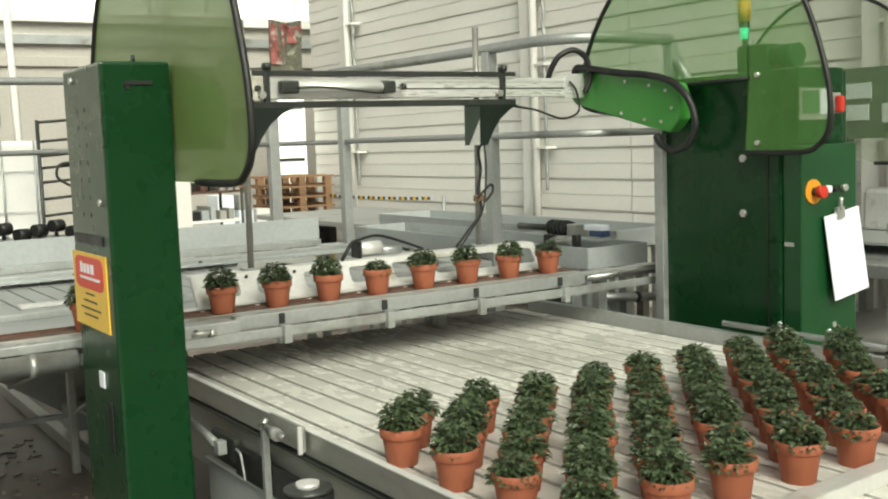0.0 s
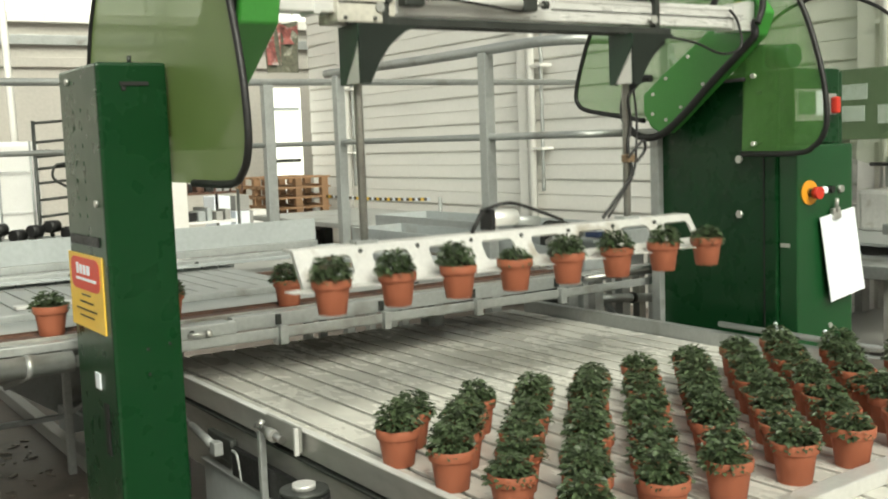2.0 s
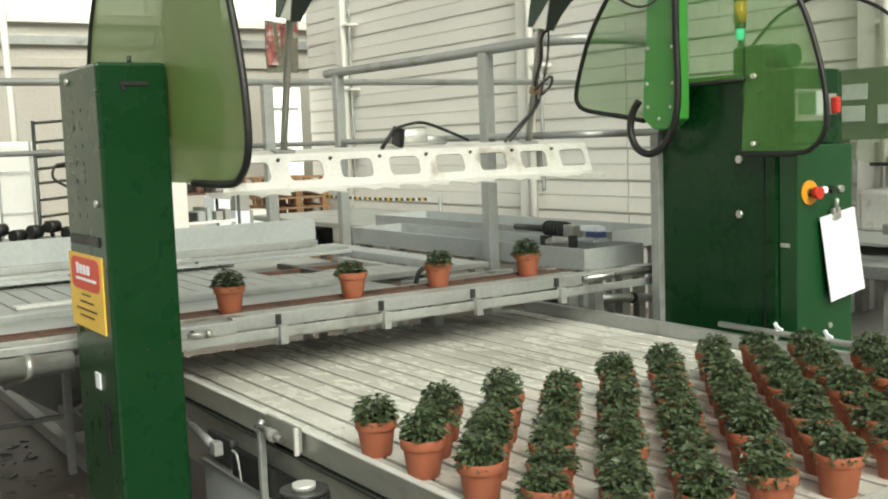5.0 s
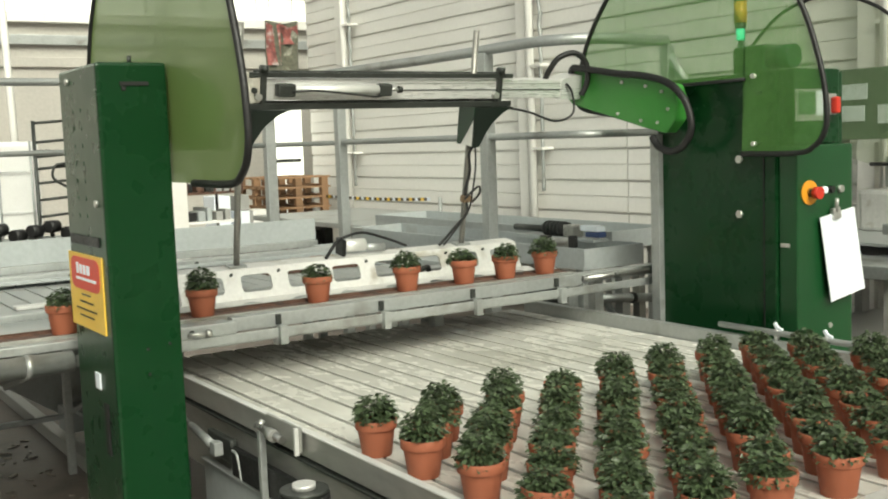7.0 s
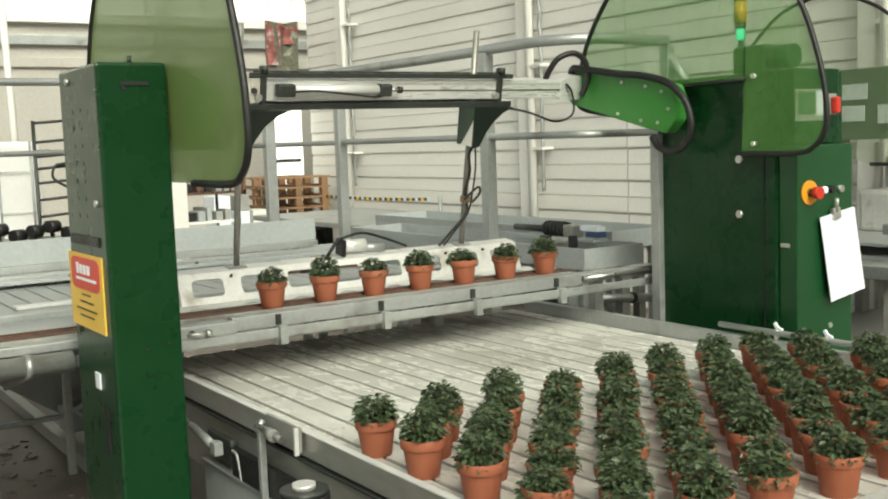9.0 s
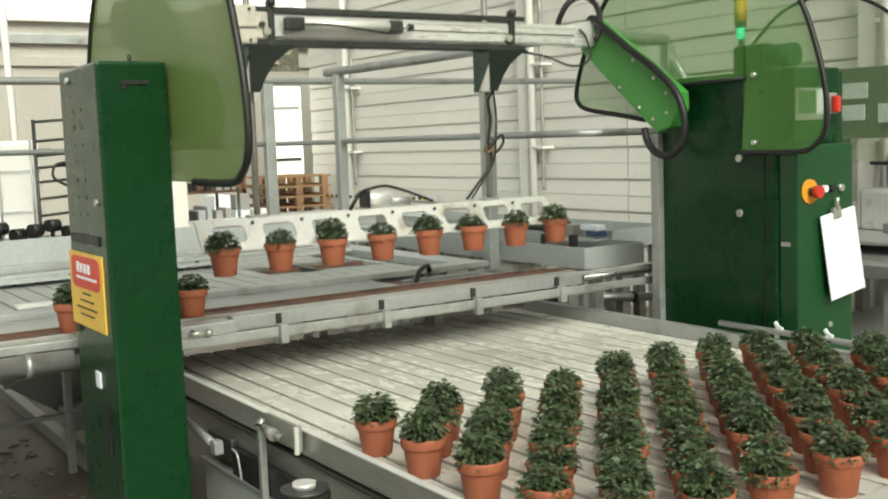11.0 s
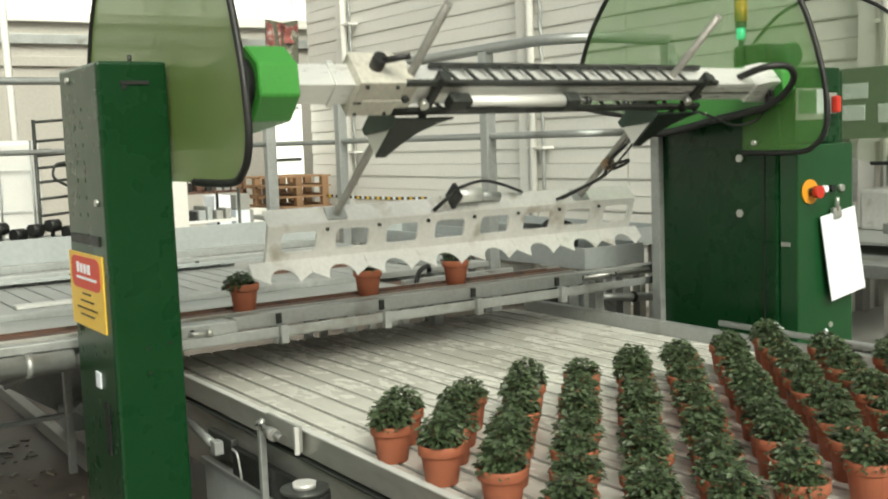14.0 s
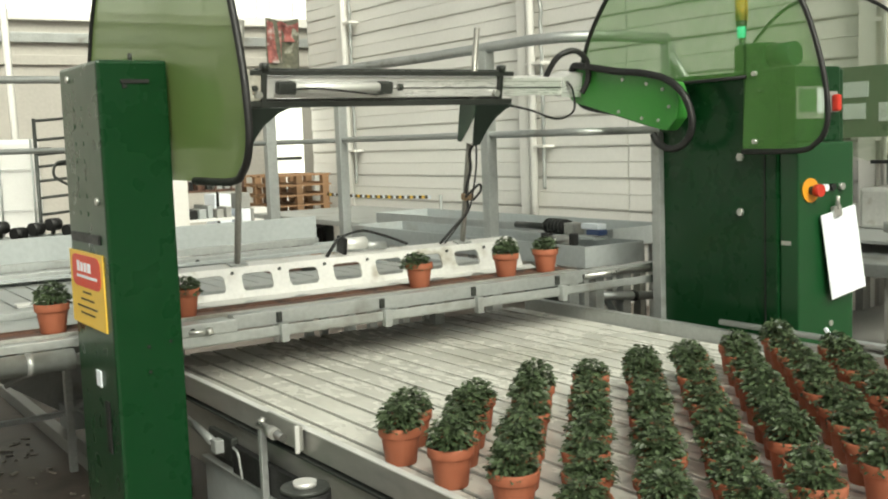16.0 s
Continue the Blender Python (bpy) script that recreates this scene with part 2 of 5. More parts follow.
# wall of sandwich panels on the far side, each board lapped over the next
wall = thing("wall_east", "white horizontal sandwich panel wall with raised joints", "wall", kind="structure")
bm = box(bmesh.new(), 7.53, 7.7, -14, 15.0, 0, 7.2)
part("wall_core", bm, WALLM, wall)
BOARD = [(0.0, 0.0), (-0.024, 0.003), (-0.028, 0.016), (-0.022, 0.156), (-0.012, 0.16), (-0.012, 0.166), (-0.023, 0.171), (-0.014, 0.312), (-0.008, 0.319), (0.0, 0.32)]
for y0, y1, proud in ((-14, 7.955, -0.008), (7.975, 15.0, 0.0)):
    board = mesh_of("panel_board", plate(bmesh.new(), BOARD, "y", y0, y1), WALLM)
    for i in range(22):
        o = new("panel", board)
        o.parent, o.location = wall, (7.53 + proud, 0, -0.051 + i * 0.33)
for y in (13.6, 9.35, 5.0, 0.5):
    part("wall_post", box(bmesh.new(), 7.38, 7.49, y + 0.08, y + 0.24, 0, 7.0, 0.01), WALLM, wall)
    part("wall_pipe", cyl((7.36, y - 0.03, 0), (7.36, y - 0.03, 7.0), 0.045, 12), WALLM, wall)
    part("wall_pipe", cyl((7.4, y + 0.02, 0), (7.4, y + 0.02, 7.0), 0.03, 10), WALLM, wall)
    cable = [(7.38, y - 0.19 + 0.02 * math.sin(3.1 * k), 1.15 + 0.12 * k) for k in range(50)]
    part("wall_cable", T(smooth_line(cable, 2), 0.02, 6), GALV, wall)
    for z in (1.6, 2.5, 3.4, 4.3):
        part("pipe_clip", box(bmesh.new(), 7.33, 7.49, y - 0.24, y + 0.06, z, z + 0.03, 0.004), WALLM, wall)

bm = box(bmesh.new(), -16, 14, 18.0, 18.2, 0, 3.95)
whole("wall_north", bm, CREAM, "cream end wall of the hall", "wall", "structure")
bm = box(bmesh.new(), -16.2, -16, -14, 18.2, 0, 1.1)
whole("wall_west", bm, CREAM, "low cream side wall under greenhouse glazing", "wall", "structure")
bm = box(bmesh.new(), -16, 7.7, -14.2, -14, 0, 4.2)
whole("wall_south", bm, CREAM, "cream end wall behind the machine", "wall", "structure")
bm = box(bmesh.new(), 14, 14.2, 15.0, 18.2, 0, 4.2)
whole("wall_far", bm, CREAM, "cream side wall of the far bay", "wall", "structure")
bm = box(bmesh.new(), 7.71, 14.2, 14.8, 14.98, 0, 4.2)
whole("wall_bay", bm, CREAM, "cream partition of the far bay", "wall", "structure")
tr = thing("trim", "pale steel ledges running along the end wall", "trim", kind="structure")
for z, d, mt in ((3.5, 0.1, GALV), (3.15, 0.06, CREAM), (3.85, 0.14, WALLM)):
    part("ledge", box(bmesh.new(), -16, 13.9, 18.0 - d, 17.995, z, z + 0.16, 0.01), mt, tr)

# glazed roof: bars and panes
roof = thing("ceiling", "glazed greenhouse roof with white steel bars", "roof", kind="structure")
bm = bmesh.new()
for i in range(39):
    x = -16 + i * 0.79
    box(bm, x - 0.025, x + 0.025, -14, 18, 5.2, 5.27)
for j in range(9):
    y = -14 + j * 4
    box(bm, -16, 14, y - 0.05, y + 0.05, 5.0, 5.2)
    box(bm, -16, 14, y - 0.04, y + 0.04, 4.4, 4.48)
    for k in range(16):
        x = -16 + 1.5 * k
        tube(bm, [(x, y, 4.44), (x + 0.75, y, 5.1), (x + 1.5, y, 4.44)], 0.02, 6)
part("roof_bars", bm, WALLM, roof)
o = part("roof_glass", box(bmesh.new(), -16, 14, -14, 18, 5.29, 5.3), glass, roof)
o.visible_shadow = False
# gable sheet emits white itself, in place of outdoor light behind it
part("gable_sheet", box(bmesh.new(), -16, 14, 18.02, 18.06, 3.96, 5.28), DAYGLOW, roof)
for i in range(31):
    part("gable_bar", box(bmesh.new(), -16 + i, -15.95 + i, 17.97, 18.015, 3.96, 5.28), WALLM, roof)
part("gable_rail", box(bmesh.new(), -16, 14, 17.9, 17.965, 4.55, 4.62), GALV, roof)

# far corner: loading door with a glow in place of daylight, banner, pallets
dr = thing("door_1", "white roll-up door in the end wall, glowing like daylight", "door", kind="structure")
# the leaf's brightness is emission, put in for daylight from outside
part("door_leaf", box(bmesh.new(), 7.0, 7.5, 15.3, 15.36, 0, 2.65, 0.01), DAYGLOW, dr)
for z in (1.0, 1.5, 2.3):
    part("door_bar", box(bmesh.new(), 7.02, 7.45, 15.27, 15.298, z, z + 0.05, 0.005), GALVD if z != 1.5 else DARKM, dr)
bn = thing("banner", "hanging printed banner with red and dark pictures", "banner")
def wavy(x0, x1, y, z0, z1, n=14, m=10):
    """A hanging cloth with soft folds, a few millimetres thick."""
    bm = bmesh.new()
    for d in (0.0, 0.006):
        g = [[bm.verts.new((x0 + (x1 - x0) * i / n, y + d + 0.02 * math.sin(9 * i / n + 2.5 * k / m) + 0.012 * math.sin(5 * k / m), z0 + (z1 - z0) * k / m - 0.05 * math.sin(3.1 * i / n) * (k / m))) for i in range(n + 1)] for k in range(m + 1)]
        for k in range(m):
            for i in range(n):
                bm.faces.new((g[k][i], g[k][i + 1], g[k + 1][i + 1], g[k + 1][i])).smooth = True
    return bm


part("cloth", wavy(6.87, 7.4, 15.1, 2.87, 3.66), BANNER, bn)
part("print", wavy(6.88, 7.1, 15.08, 2.98, 3.62), PINK, bn, "red picture print")
part("print", wavy(7.11, 7.39, 15.08, 3.3, 3.6), PINK, bn, "red picture print")
for x in (6.95, 7.33):
    part("cord", cyl((x, 15.11, 3.66), (x, 15.11, 5.2), 0.006, 6), DARKM, bn)


def pallet_stack(x, y, n):
    st = thing("pallet_stack", "stack of worn brown wooden pallets and crates", "pallets", at=(x, y, 0))
    for i in range(n):
        z = i * 0.145
        bm = bmesh.new()
        for k in range(5):
            box(bm, -0.5, 0.5, -0.6 + k * 0.27, -0.5 + k * 0.27, z + 0.12, z + 0.143)
        for xx in (-0.46, -0.06, 0.36):
            for yy in (-0.6, -0.05, 0.5):
                box(bm, xx, xx + 0.1, yy, yy + 0.1, z + 0.022, z + 0.12)
            box(bm, xx, xx + 0.1, -0.6, 0.6, z, z + 0.022)
        part("pallet", bm, WOOD, st)
    return st


pallet_stack(6.78, 14.6, 9)
boxes = thing("carton_pile", "pile of pale and dark cartons beside the pallets", "cartons", at=(6.0, 14.1, 0))
rc = random.Random(3)
for k in range(5):
    for i in range(4 - k // 2):
        part("carton", box(bmesh.new(), -0.55 + i * 0.28 + rc.uniform(-0.02, 0.02), -0.33 + i * 0.28, -0.2, 0.2, k * 0.22, k * 0.22 + 0.215, 0.01), rc.choice((PAPER, DARKM, GREYM, BIGBAG, WALLM, BELT)), boxes)
debris = thing("machine_parts", "dark machine parts on a low trolley", "machine parts", at=(5.6, 12.4, 0))
part("platform", box(bmesh.new(), -0.7, 0.7, -0.4, 0.4, 0.4, 0.46, 0.01), GREYM, debris)
for i in range(9):
    x, z = -0.62 + i * 0.15, rc.uniform(0.08, 0.34)
    part("casting", box(bmesh.new(), x, x + rc.uniform(0.07, 0.14), -0.3, 0.1, 0.461, 0.461 + z, 0.012), rc.choice((DARKM, BLACK, GREYM, BELT, GALVD)), debris)
for x in (-0.6, 0.55):
    part("wheel", cyl((x, -0.4, 0.08), (x, -0.34, 0.08), 0.08, 14), BLACK, debris)
    part("stand", box(bmesh.new(), x - 0.03, x + 0.03, -0.33, -0.27, 0.08, 0.4), GREYM, debris)
crate = thing("steel_cage", "rust-brown steel cage trolley with goods", "trolley", at=(4.6, 12.6, 0))
for x in (-0.5, 0.5):
    for y in (-0.35, 0.35):
        part("post", cyl((x, y, 0), (x, y, 1.25), 0.02, 8), DARKM, crate)
for z in (0.55, 0.85, 1.2):
    part("shelf", box(bmesh.new(), -0.5, 0.5, -0.35, 0.35, z, z + 0.03), BIGBAG if z < 1 else BELT, crate)
for k in range(16):
    x, z = -0.46 + 0.115 * (k % 8), (1.23, 0.88)[k // 8]
    h = rc.uniform(0.07, 0.2)
    part("casting", box(bmesh.new(), x, x + rc.uniform(0.06, 0.1), -0.3, rc.uniform(-0.1, 0.2), z, z + h, 0.012), rc.choice((DARKM, BELT, GREYM, BLACK, GALVD)), crate)
for x in (-0.3, 0.05, 0.4):
    part("bow", T(smooth_line([(x, -0.36, 1.23), (x + 0.04, -0.36, 1.42), (x + 0.12, -0.36, 1.46), (x + 0.16, -0.36, 1.3), (x + 0.14, -0.36, 1.2)], 5), 0.012, 6), BELT, crate)

# hazard tape on posts
tape = thing("barrier_tape", "striped black and white barrier tape between posts", "tape")
for i in range(55):
    y0 = 11.2 + i * 0.07
    z = 0.97 + 0.03 * (abs(i - 27) / 27) ** 2
    part("stripe", box(bmesh.new(), 7.2, 7.206, y0, y0 + 0.0695, z, z + 0.04), INK if i % 2 else YELLOW if i % 4 else PAPER, tape)
for y in (11.0, 15.05):
    part("post", cyl((7.22, y, 0), (7.22, y, 1.05), 0.02, 8), GALV, tape)

# light work bench along the far wall
bench = thing("far_bench", "long pale bench along the panel wall", "bench")
part("top", box(bmesh.new(), 5.6, 7.2, 7.6, 13.0, 0.8, 0.86, 0.01), GALV, bench)
for y in (7.8, 10.2, 12.8):
    for x in (5.7, 7.1):
        part("leg", box(bmesh.new(), x - 0.03, x + 0.03, y - 0.03, y + 0.03, 0, 0.8), GALV, bench)

# ---- galvanised hand rails ----
rail = thing("handrail", "galvanised pipe handrail on posts beside the walkway", "railing")
line = [(3.9, 7.49, 2.28), (3.9, 6.0, 2.27), (3.9, 4.95, 2.275)] + [(3.9 + 0.35 * (1 - math.cos(a)), 4.95 - 0.35 * math.sin(a), 2.275) for a in (0.3, 0.7, 1.1, 1.57)] + [(4.66, 4.6, 2.27)]
part("top_pipe", T(line, 0.032, 12), GALV, rail)
part("middle_pipe", T([(3.9, 7.3, 1.75), (3.9, 4.6, 1.738), (3.94, 4.52, 1.737), (4.05, 4.48, 1.736), (4.62, 4.48, 1.735)], 0.022, 10), GALV, rail)
part("strut", cyl((4.66, 4.63, 2.25), (4.66, 4.4, 1.95), 0.03, 10), GALV, rail)
for y, z0 in ((7.3, 0.0), (5.38, 0.0)):
    part("post", box(bmesh.new(), 3.865, 3.935, y - 0.037, y + 0.037, z0, 2.255, 0.006), GALV, rail)
part("post", box(bmesh.new(), 4.62, 4.68, 4.55, 4.62, 0, 2.245, 0.006), GALV, rail)
rail2 = thing("handrail", "galvanised pipe handrail across the hall", "railing")
part("top_pipe", cyl((-6, 8.5, 2.285), (7.3, 8.5, 2.285), 0.03, 10), GALV, rail2)
part("middle_pipe", cyl((-6, 8.5, 1.75), (4.5, 8.5, 1.75), 0.022, 10), GALV, rail2)
for x in (3.85, 0.9, -1.8):
    part("post", box(bmesh.new(), x - 0.045, x + 0.045, 8.46, 8.54, 0, 2.262, 0.006), GALV, rail2)

# ---- sheet-metal troughs and frames behind the conveyor ----
def trough(name, label, x0, x1, y0, y1, z0, z1, lip=0.03):
    tg = thing(name, label, "trough")
    for xa, xb, ya, yb in ((x0, x0 + 0.012, y0, y1), (x1 - 0.012, x1, y0, y1), (x0 + 0.0125, x1 - 0.0125, y0, y0 + 0.012), (x0 + 0.0125, x1 - 0.0125, y1 - 0.012, y1)):
        part("side", box(bmesh.new(), xa, xb, ya, yb, z0, z1, 0.002), GALVD, tg)
    part("bottom", box(bmesh.new(), x0 + 0.013, x1 - 0.013, y0 + 0.013, y1 - 0.013, z0, z0 + 0.01), GALVD, tg)
    for xx in (x0 + 0.08, x1 - 0.08):
        for yy in (y0 + 0.1, y1 - 0.1):
            part("leg", box(bmesh.new(), xx - 0.03, xx + 0.03, yy - 0.03, yy + 0.03, 0, z0), GALV, tg)
    return tg


trough("steel_trough", "galvanised sheet trough beside the handrail", 3.96, 4.42, 4.57, 7.3, 0.97, 1.09)
trough("steel_trough", "second galvanised sheet trough farther back", 4.75, 5.3, 5.2, 8.3, 0.98, 1.1)

motor = thing("drive_motor", "dark drive motor with white terminal box and blue cap", "motor", at=(4.3, 5.1, 1.11))
motor.scale = (0.72, 0.72, 0.62)
part("shaft_tube", cyl((0, 0.75, 0.06), (0, 0.3, 0.06), 0.035, 12), DARKM, motor)
part("housing", cyl((0, 0.3, 0.07), (0, 0.02, 0.07), 0.07, 16), BLACK, motor)
for k in range(5):
    part("cooling_fin", cyl((0, 0.28 - k * 0.05, 0.07), (0, 0.268 - k * 0.05, 0.07), 0.08, 16), DARKM, motor)
part("gearbox", box(bmesh.new(), -0.06, 0.06, -0.12, 0.015, 0.0, 0.12, 0.015), STEEL, motor)
part("base_plate", box(bmesh.new(), -0.08, 0.08, -0.4, 0.6, -0.032, -0.002, 0.004), GALVD, motor)
part("terminal_box", box(bmesh.new(), -0.05, 0.05, -0.41, -0.2, 0.07, 0.125, 0.008), PAPER, motor)
part("blue_cap", box(bmesh.new(), -0.045, 0.045, -0.43, -0.26, 0.012, 0.066, 0.012), BLUE, motor)
sens = thing("sensor_unit", "small chrome sensor unit with black clip on the trough", "sensor", at=(3.99, 4.82, 1.09))
part("body", cyl((0, -0.1, 0.03), (0, 0.1, 0.02), 0.028, 12), STEEL, sens)
part("clip", box(bmesh.new(), -0.02, 0.02, 0.09, 0.16, 0, 0.06, 0.006), BLACK, sens)
part("clip", box(bmesh.new(), -0.02, 0.02, -0.14, -0.1, 0, 0.07, 0.006), BLACK, sens)

screen = thing("sheet_screen", "long pale galvanised sheet screen behind the decks", "screen")
part("sheet", box(bmesh.new(), -3, 3.6, 7.2, 7.215, 1.03, 1.19, 0.003), GALVD, screen)
part("foot_rail", box(bmesh.new(), -3, 3.6, 7.17, 7.24, 0.98, 1.028, 0.004), GALV, screen)
for x in (-1.5, 0.4, 2.2, 3.5):
    part("leg", box(bmesh.new(), x - 0.03, x + 0.03, 7.18, 7.23, 0, 0.98), GALV, screen)

deck = thing("slat_deck", "pale slatted transport deck behind the conveyor", "deck")
part("beam", box(bmesh.new(), -3, 3.5, 6.5, 6.62, 0.985, 1.035, 0.005), GALV, deck)
part("beam_lip", box(bmesh.new(), -3, 3.5, 6.46, 6.498, 0.99, 1.01, 0.003), GALVD, deck)
part("beam", box(bmesh.new(), -3, 3.72, 5.16, 5.28, 0.965, 1.0, 0.005), GALV, deck)
part("tray", box(bmesh.new(), -3, 2.9, 4.56, 5.158, 0.955, 0.968, 0.003), GALV, deck)
part("tray_lip", box(bmesh.new(), -3, 2.9, 4.53, 4.558, 0.94, 0.985, 0.003), GALVD, deck)
part("bed", box(bmesh.new(), -3, 3.5, 5.29, 7.16, 0.9, 0.91), GREYM, deck)
slat = mesh_of("slat", box(bmesh.new(), -0.052, 0.052, 5.29, 6.45, 0.95, 0.972, 0.003), GALV)
slat2 = mesh_of("slat", box(bmesh.new(), -0.052, 0.052, 6.63, 7.15, 0.95, 0.972, 0.003), GALVD)
short = mesh_of("slat", box(bmesh.new(), -0.052, 0.052, 5.29, 5.75, 0.95, 0.972, 0.003), GALV)
for i in range(44):
    x = -1.6 + i * 0.115
    for me in (short if 2.6 < x < 3.4 else slat, slat2):
        if me is slat2 and x > 2.75:
            continue
        o = new("slat", me)
        o.parent, o.location = deck, (x, 0, 0)
for x in (2.56, 2.95, 3.4):
    part("cross_bar", box(bmesh.new(), x - 0.02, x + 0.02, 5.76, 6.45, 0.93, 0.965, 0.003), DARKM if x == 2.95 else GALVD, deck)
part("chain_guide", box(bmesh.new(), 2.6, 3.38, 6.1, 6.14, 0.935, 0.96, 0.003), BELT, deck)
part("guide_block", box(bmesh.new(), 1.1, 1.45, 5.5, 5.58, 0.973, 0.99, 0.004), WHITE, deck)
part("guide_block", box(bmesh.new(), 1.6, 1.9, 5.46, 5.54, 0.973, 0.99, 0.004), WHITE, deck)
for x in (-1.4, 0.2, 1.8, 3.3):
    for y in (5.22, 6.56):
        part("leg", box(bmesh.new(), x - 0.025, x + 0.025, y - 0.02, y + 0.02, 0, 0.9 if y > 6 else 0.965), GALV, deck)
part("side_channel", box(bmesh.new(), 3.52, 3.7, 5.29, 7.1, 0.95, 1.0, 0.006), GALVD, deck)
for x, y in ((0.9, 6.5), (1.62, 6.5), (2.4, 6.5)):
    part("beam_bolt", cyl((x, y, 1.01), (x, y - 0.01, 1.01), 0.014, 8), DARKM, deck)
gear = thing("chain_drive", "dark greasy chain drive with hose under the trough", "drive", at=(3.1, 4.85, 0.9))
part("base_plate", box(bmesh.new(), -0.18, 0.6, -0.28, 0.28, 0.0, 0.05, 0.004), BELT, gear)
part("chain_bar", box(bmesh.new(), -0.15, 0.58, -0.2, -0.15, 0.05, 0.09, 0.004), DARKM, gear)
part("chain_bar", box(bmesh.new(), -0.15, 0.58, 0.02, 0.06, 0.05, 0.085, 0.004), GALV, gear)
part("sprocket", cyl((0.12, 0.12, 0.05), (0.12, 0.12, 0.1), 0.06, 18), DARKM, gear)
part("block", box(bmesh.new(), 0.3, 0.36, -0.1, -0.03, 0.05, 0.085, 0.008), GALV, gear)
part("hose", T(smooth_line([(-0.16, -0.1, 0.06), (-0.08, -0.02, 0.13), (0.04, 0.08, 0.14), (0.12, 0.2, 0.07)], 6), 0.014, 8), BLACK, gear)
part("foot", box(bmesh.new(), 0.0, 0.06, -0.03, 0.03, -0.9, 0.0), GALV, gear)

# ---- pot conveyor ----
conv = thing("pot_conveyor", "galvanised pot conveyor with brown belt and guide rails", "conveyor")
part("belt", box(bmesh.new(), -8, 3.68, 4.34, 4.46, 0.985, CONV_Z), BELT, conv)
part("far_rail", box(bmesh.new(), -8, 3.68, 4.475, 4.5, 0.95, 1.022, 0.003), GALV, conv)
part("red_cord", cyl((-8, 4.468, 1.018), (3.6, 4.468, 1.018), 0.006, 6), BELT, conv)
part("front_beam", box(bmesh.new(), 1.72, 3.68, 4.27, 4.33, 0.945, 1.006, 0.004), GALV, conv)
part("front_beam", box(bmesh.new(), -8, 1.7, 4.27, 4.33, 0.965, 1.0, 0.004), GALV, conv)
part("belt_guide", box(bmesh.new(), -8, 3.68, 4.334, 4.35, 0.99, 1.013, 0.002), SIDEM, conv)
part("belt_guide", box(bmesh.new(), -8, 3.68, 4.45, 4.466, 0.99, 1.016, 0.002), BELT, conv)
part("lower_rail", box(bmesh.new(), 1.06, 3.9, 4.24, 4.265, 0.896, 0.94, 0.004), GALV, conv)
part("drip_edge", box(bmesh.new(), 1.06, 4.2, 4.225, 4.24, 0.905, 0.945, 0.003), GALV, conv)
part("end_plate", box(bmesh.new(), 1.45, 1.72, 4.22, 4.268, 0.946, 1.0, 0.006), GALV, conv)
part("end_hole", cyl((1.52, 4.2195, 0.972), (1.52, 4.215, 0.972), 0.012, 12), DARKM, conv)
part("end_bolt", cyl((1.5, 4.205, 0.968), (1.59, 4.205, 0.966), 0.009, 10), ZINC, conv)
part("bolt_nut", cyl((1.575, 4.205, 0.966), (1.6, 4.205, 0.966), 0.016, 6), ZINC, conv)
for x in (1.93, 2.45, 2.97, 3.5):
    part("bracket", box(bmesh.new(), x - 0.018, x + 0.018, 4.2, 4.236, 0.875, 0.955, 0.004), GALV, conv)
    part("bracket_bolt", box(bmesh.new(), x - 0.012, x + 0.012, 4.255, 4.268, 0.955, 1.0, 0.002), DARKM, conv)
for x in (-7.5, -4.5, -1.5, 3.88):
    part("leg", box(bmesh.new(), x - 0.03, x + 0.03, 4.36, 4.42, 0, 0.945, 0.004), GALV, conv)
part("lower_beam", box(bmesh.new(), -3, 0.75, 4.44, 4.48, 0.75, 0.82, 0.004), GALV, conv)
part("floor_beam", box(bmesh.new(), -3, 0.75, 4.36, 4.42, 0.3, 0.36, 0.004), GALVD, conv)
part("round_tube", cyl((-8, 4.235, 0.925), (1.04, 4.235, 0.925), 0.042, 20), GALV, conv)
for x in (-0.9, 0.0, 0.86):
    part("tube_collar", cyl((x, 4.235, 0.925), (x + 0.03, 4.235, 0.925), 0.046, 20), GALV, conv)
under = thing("support_frame", "grey steel support frame under the rear deck", "frame")
for p in ((1.4, 5.87), (0.6, 5.87)):
    part("leg", box(bmesh.new(), p[0] - 0.02, p[0] + 0.02, p[1] - 0.02, p[1] + 0.02, 0, 0.9, 0.004), GALV, under)
part("foot_beam", box(bmesh.new(), 1.46, 1.53, 5.6, 8.3, 0.0, 0.08, 0.006), GREYM, under)
part("brace", cyl((1.08, 5.87, 0.52), (1.4, 5.87, 0.63), 0.014, 8), GALV, under)
part("brace", cyl((1.4, 5.86, 0.62), (1.62, 5.86, 0.52), 0.014, 8), GALV, under)
part("brace", cyl((1.4, 5.86, 0.33), (1.62, 5.86, 0.46), 0.012, 8), GALV, under)
part("brace", cyl((1.42, 5.86, 0.36), (1.6, 5.86, 0.2), 0.01, 8), GALVD, under)
part("cross_rail", box(bmesh.new(), 0.6, 2.4, 5.9, 5.94, 0.3, 0.325, 0.003), GALVD, under)
part("hopper_sheet", plate(bmesh.new(), [(1.16, 0.42), (1.3, 0.55), (2.1, 0.62), (2.1, 0.12), (1.62, 0.1)], "y", 6.6, 6.615), GALV, under, "pale sheet of a hopper")
part("hopper_block", box(bmesh.new(), 1.5, 1.72, 6.35, 6.55, 0.1, 0.24, 0.01), GALVD, under)
part("end_beam", box(bmesh.new(), 3.69, 4.3, 4.3, 4.37, 0.95, 1.0, 0.004), GALV, conv)
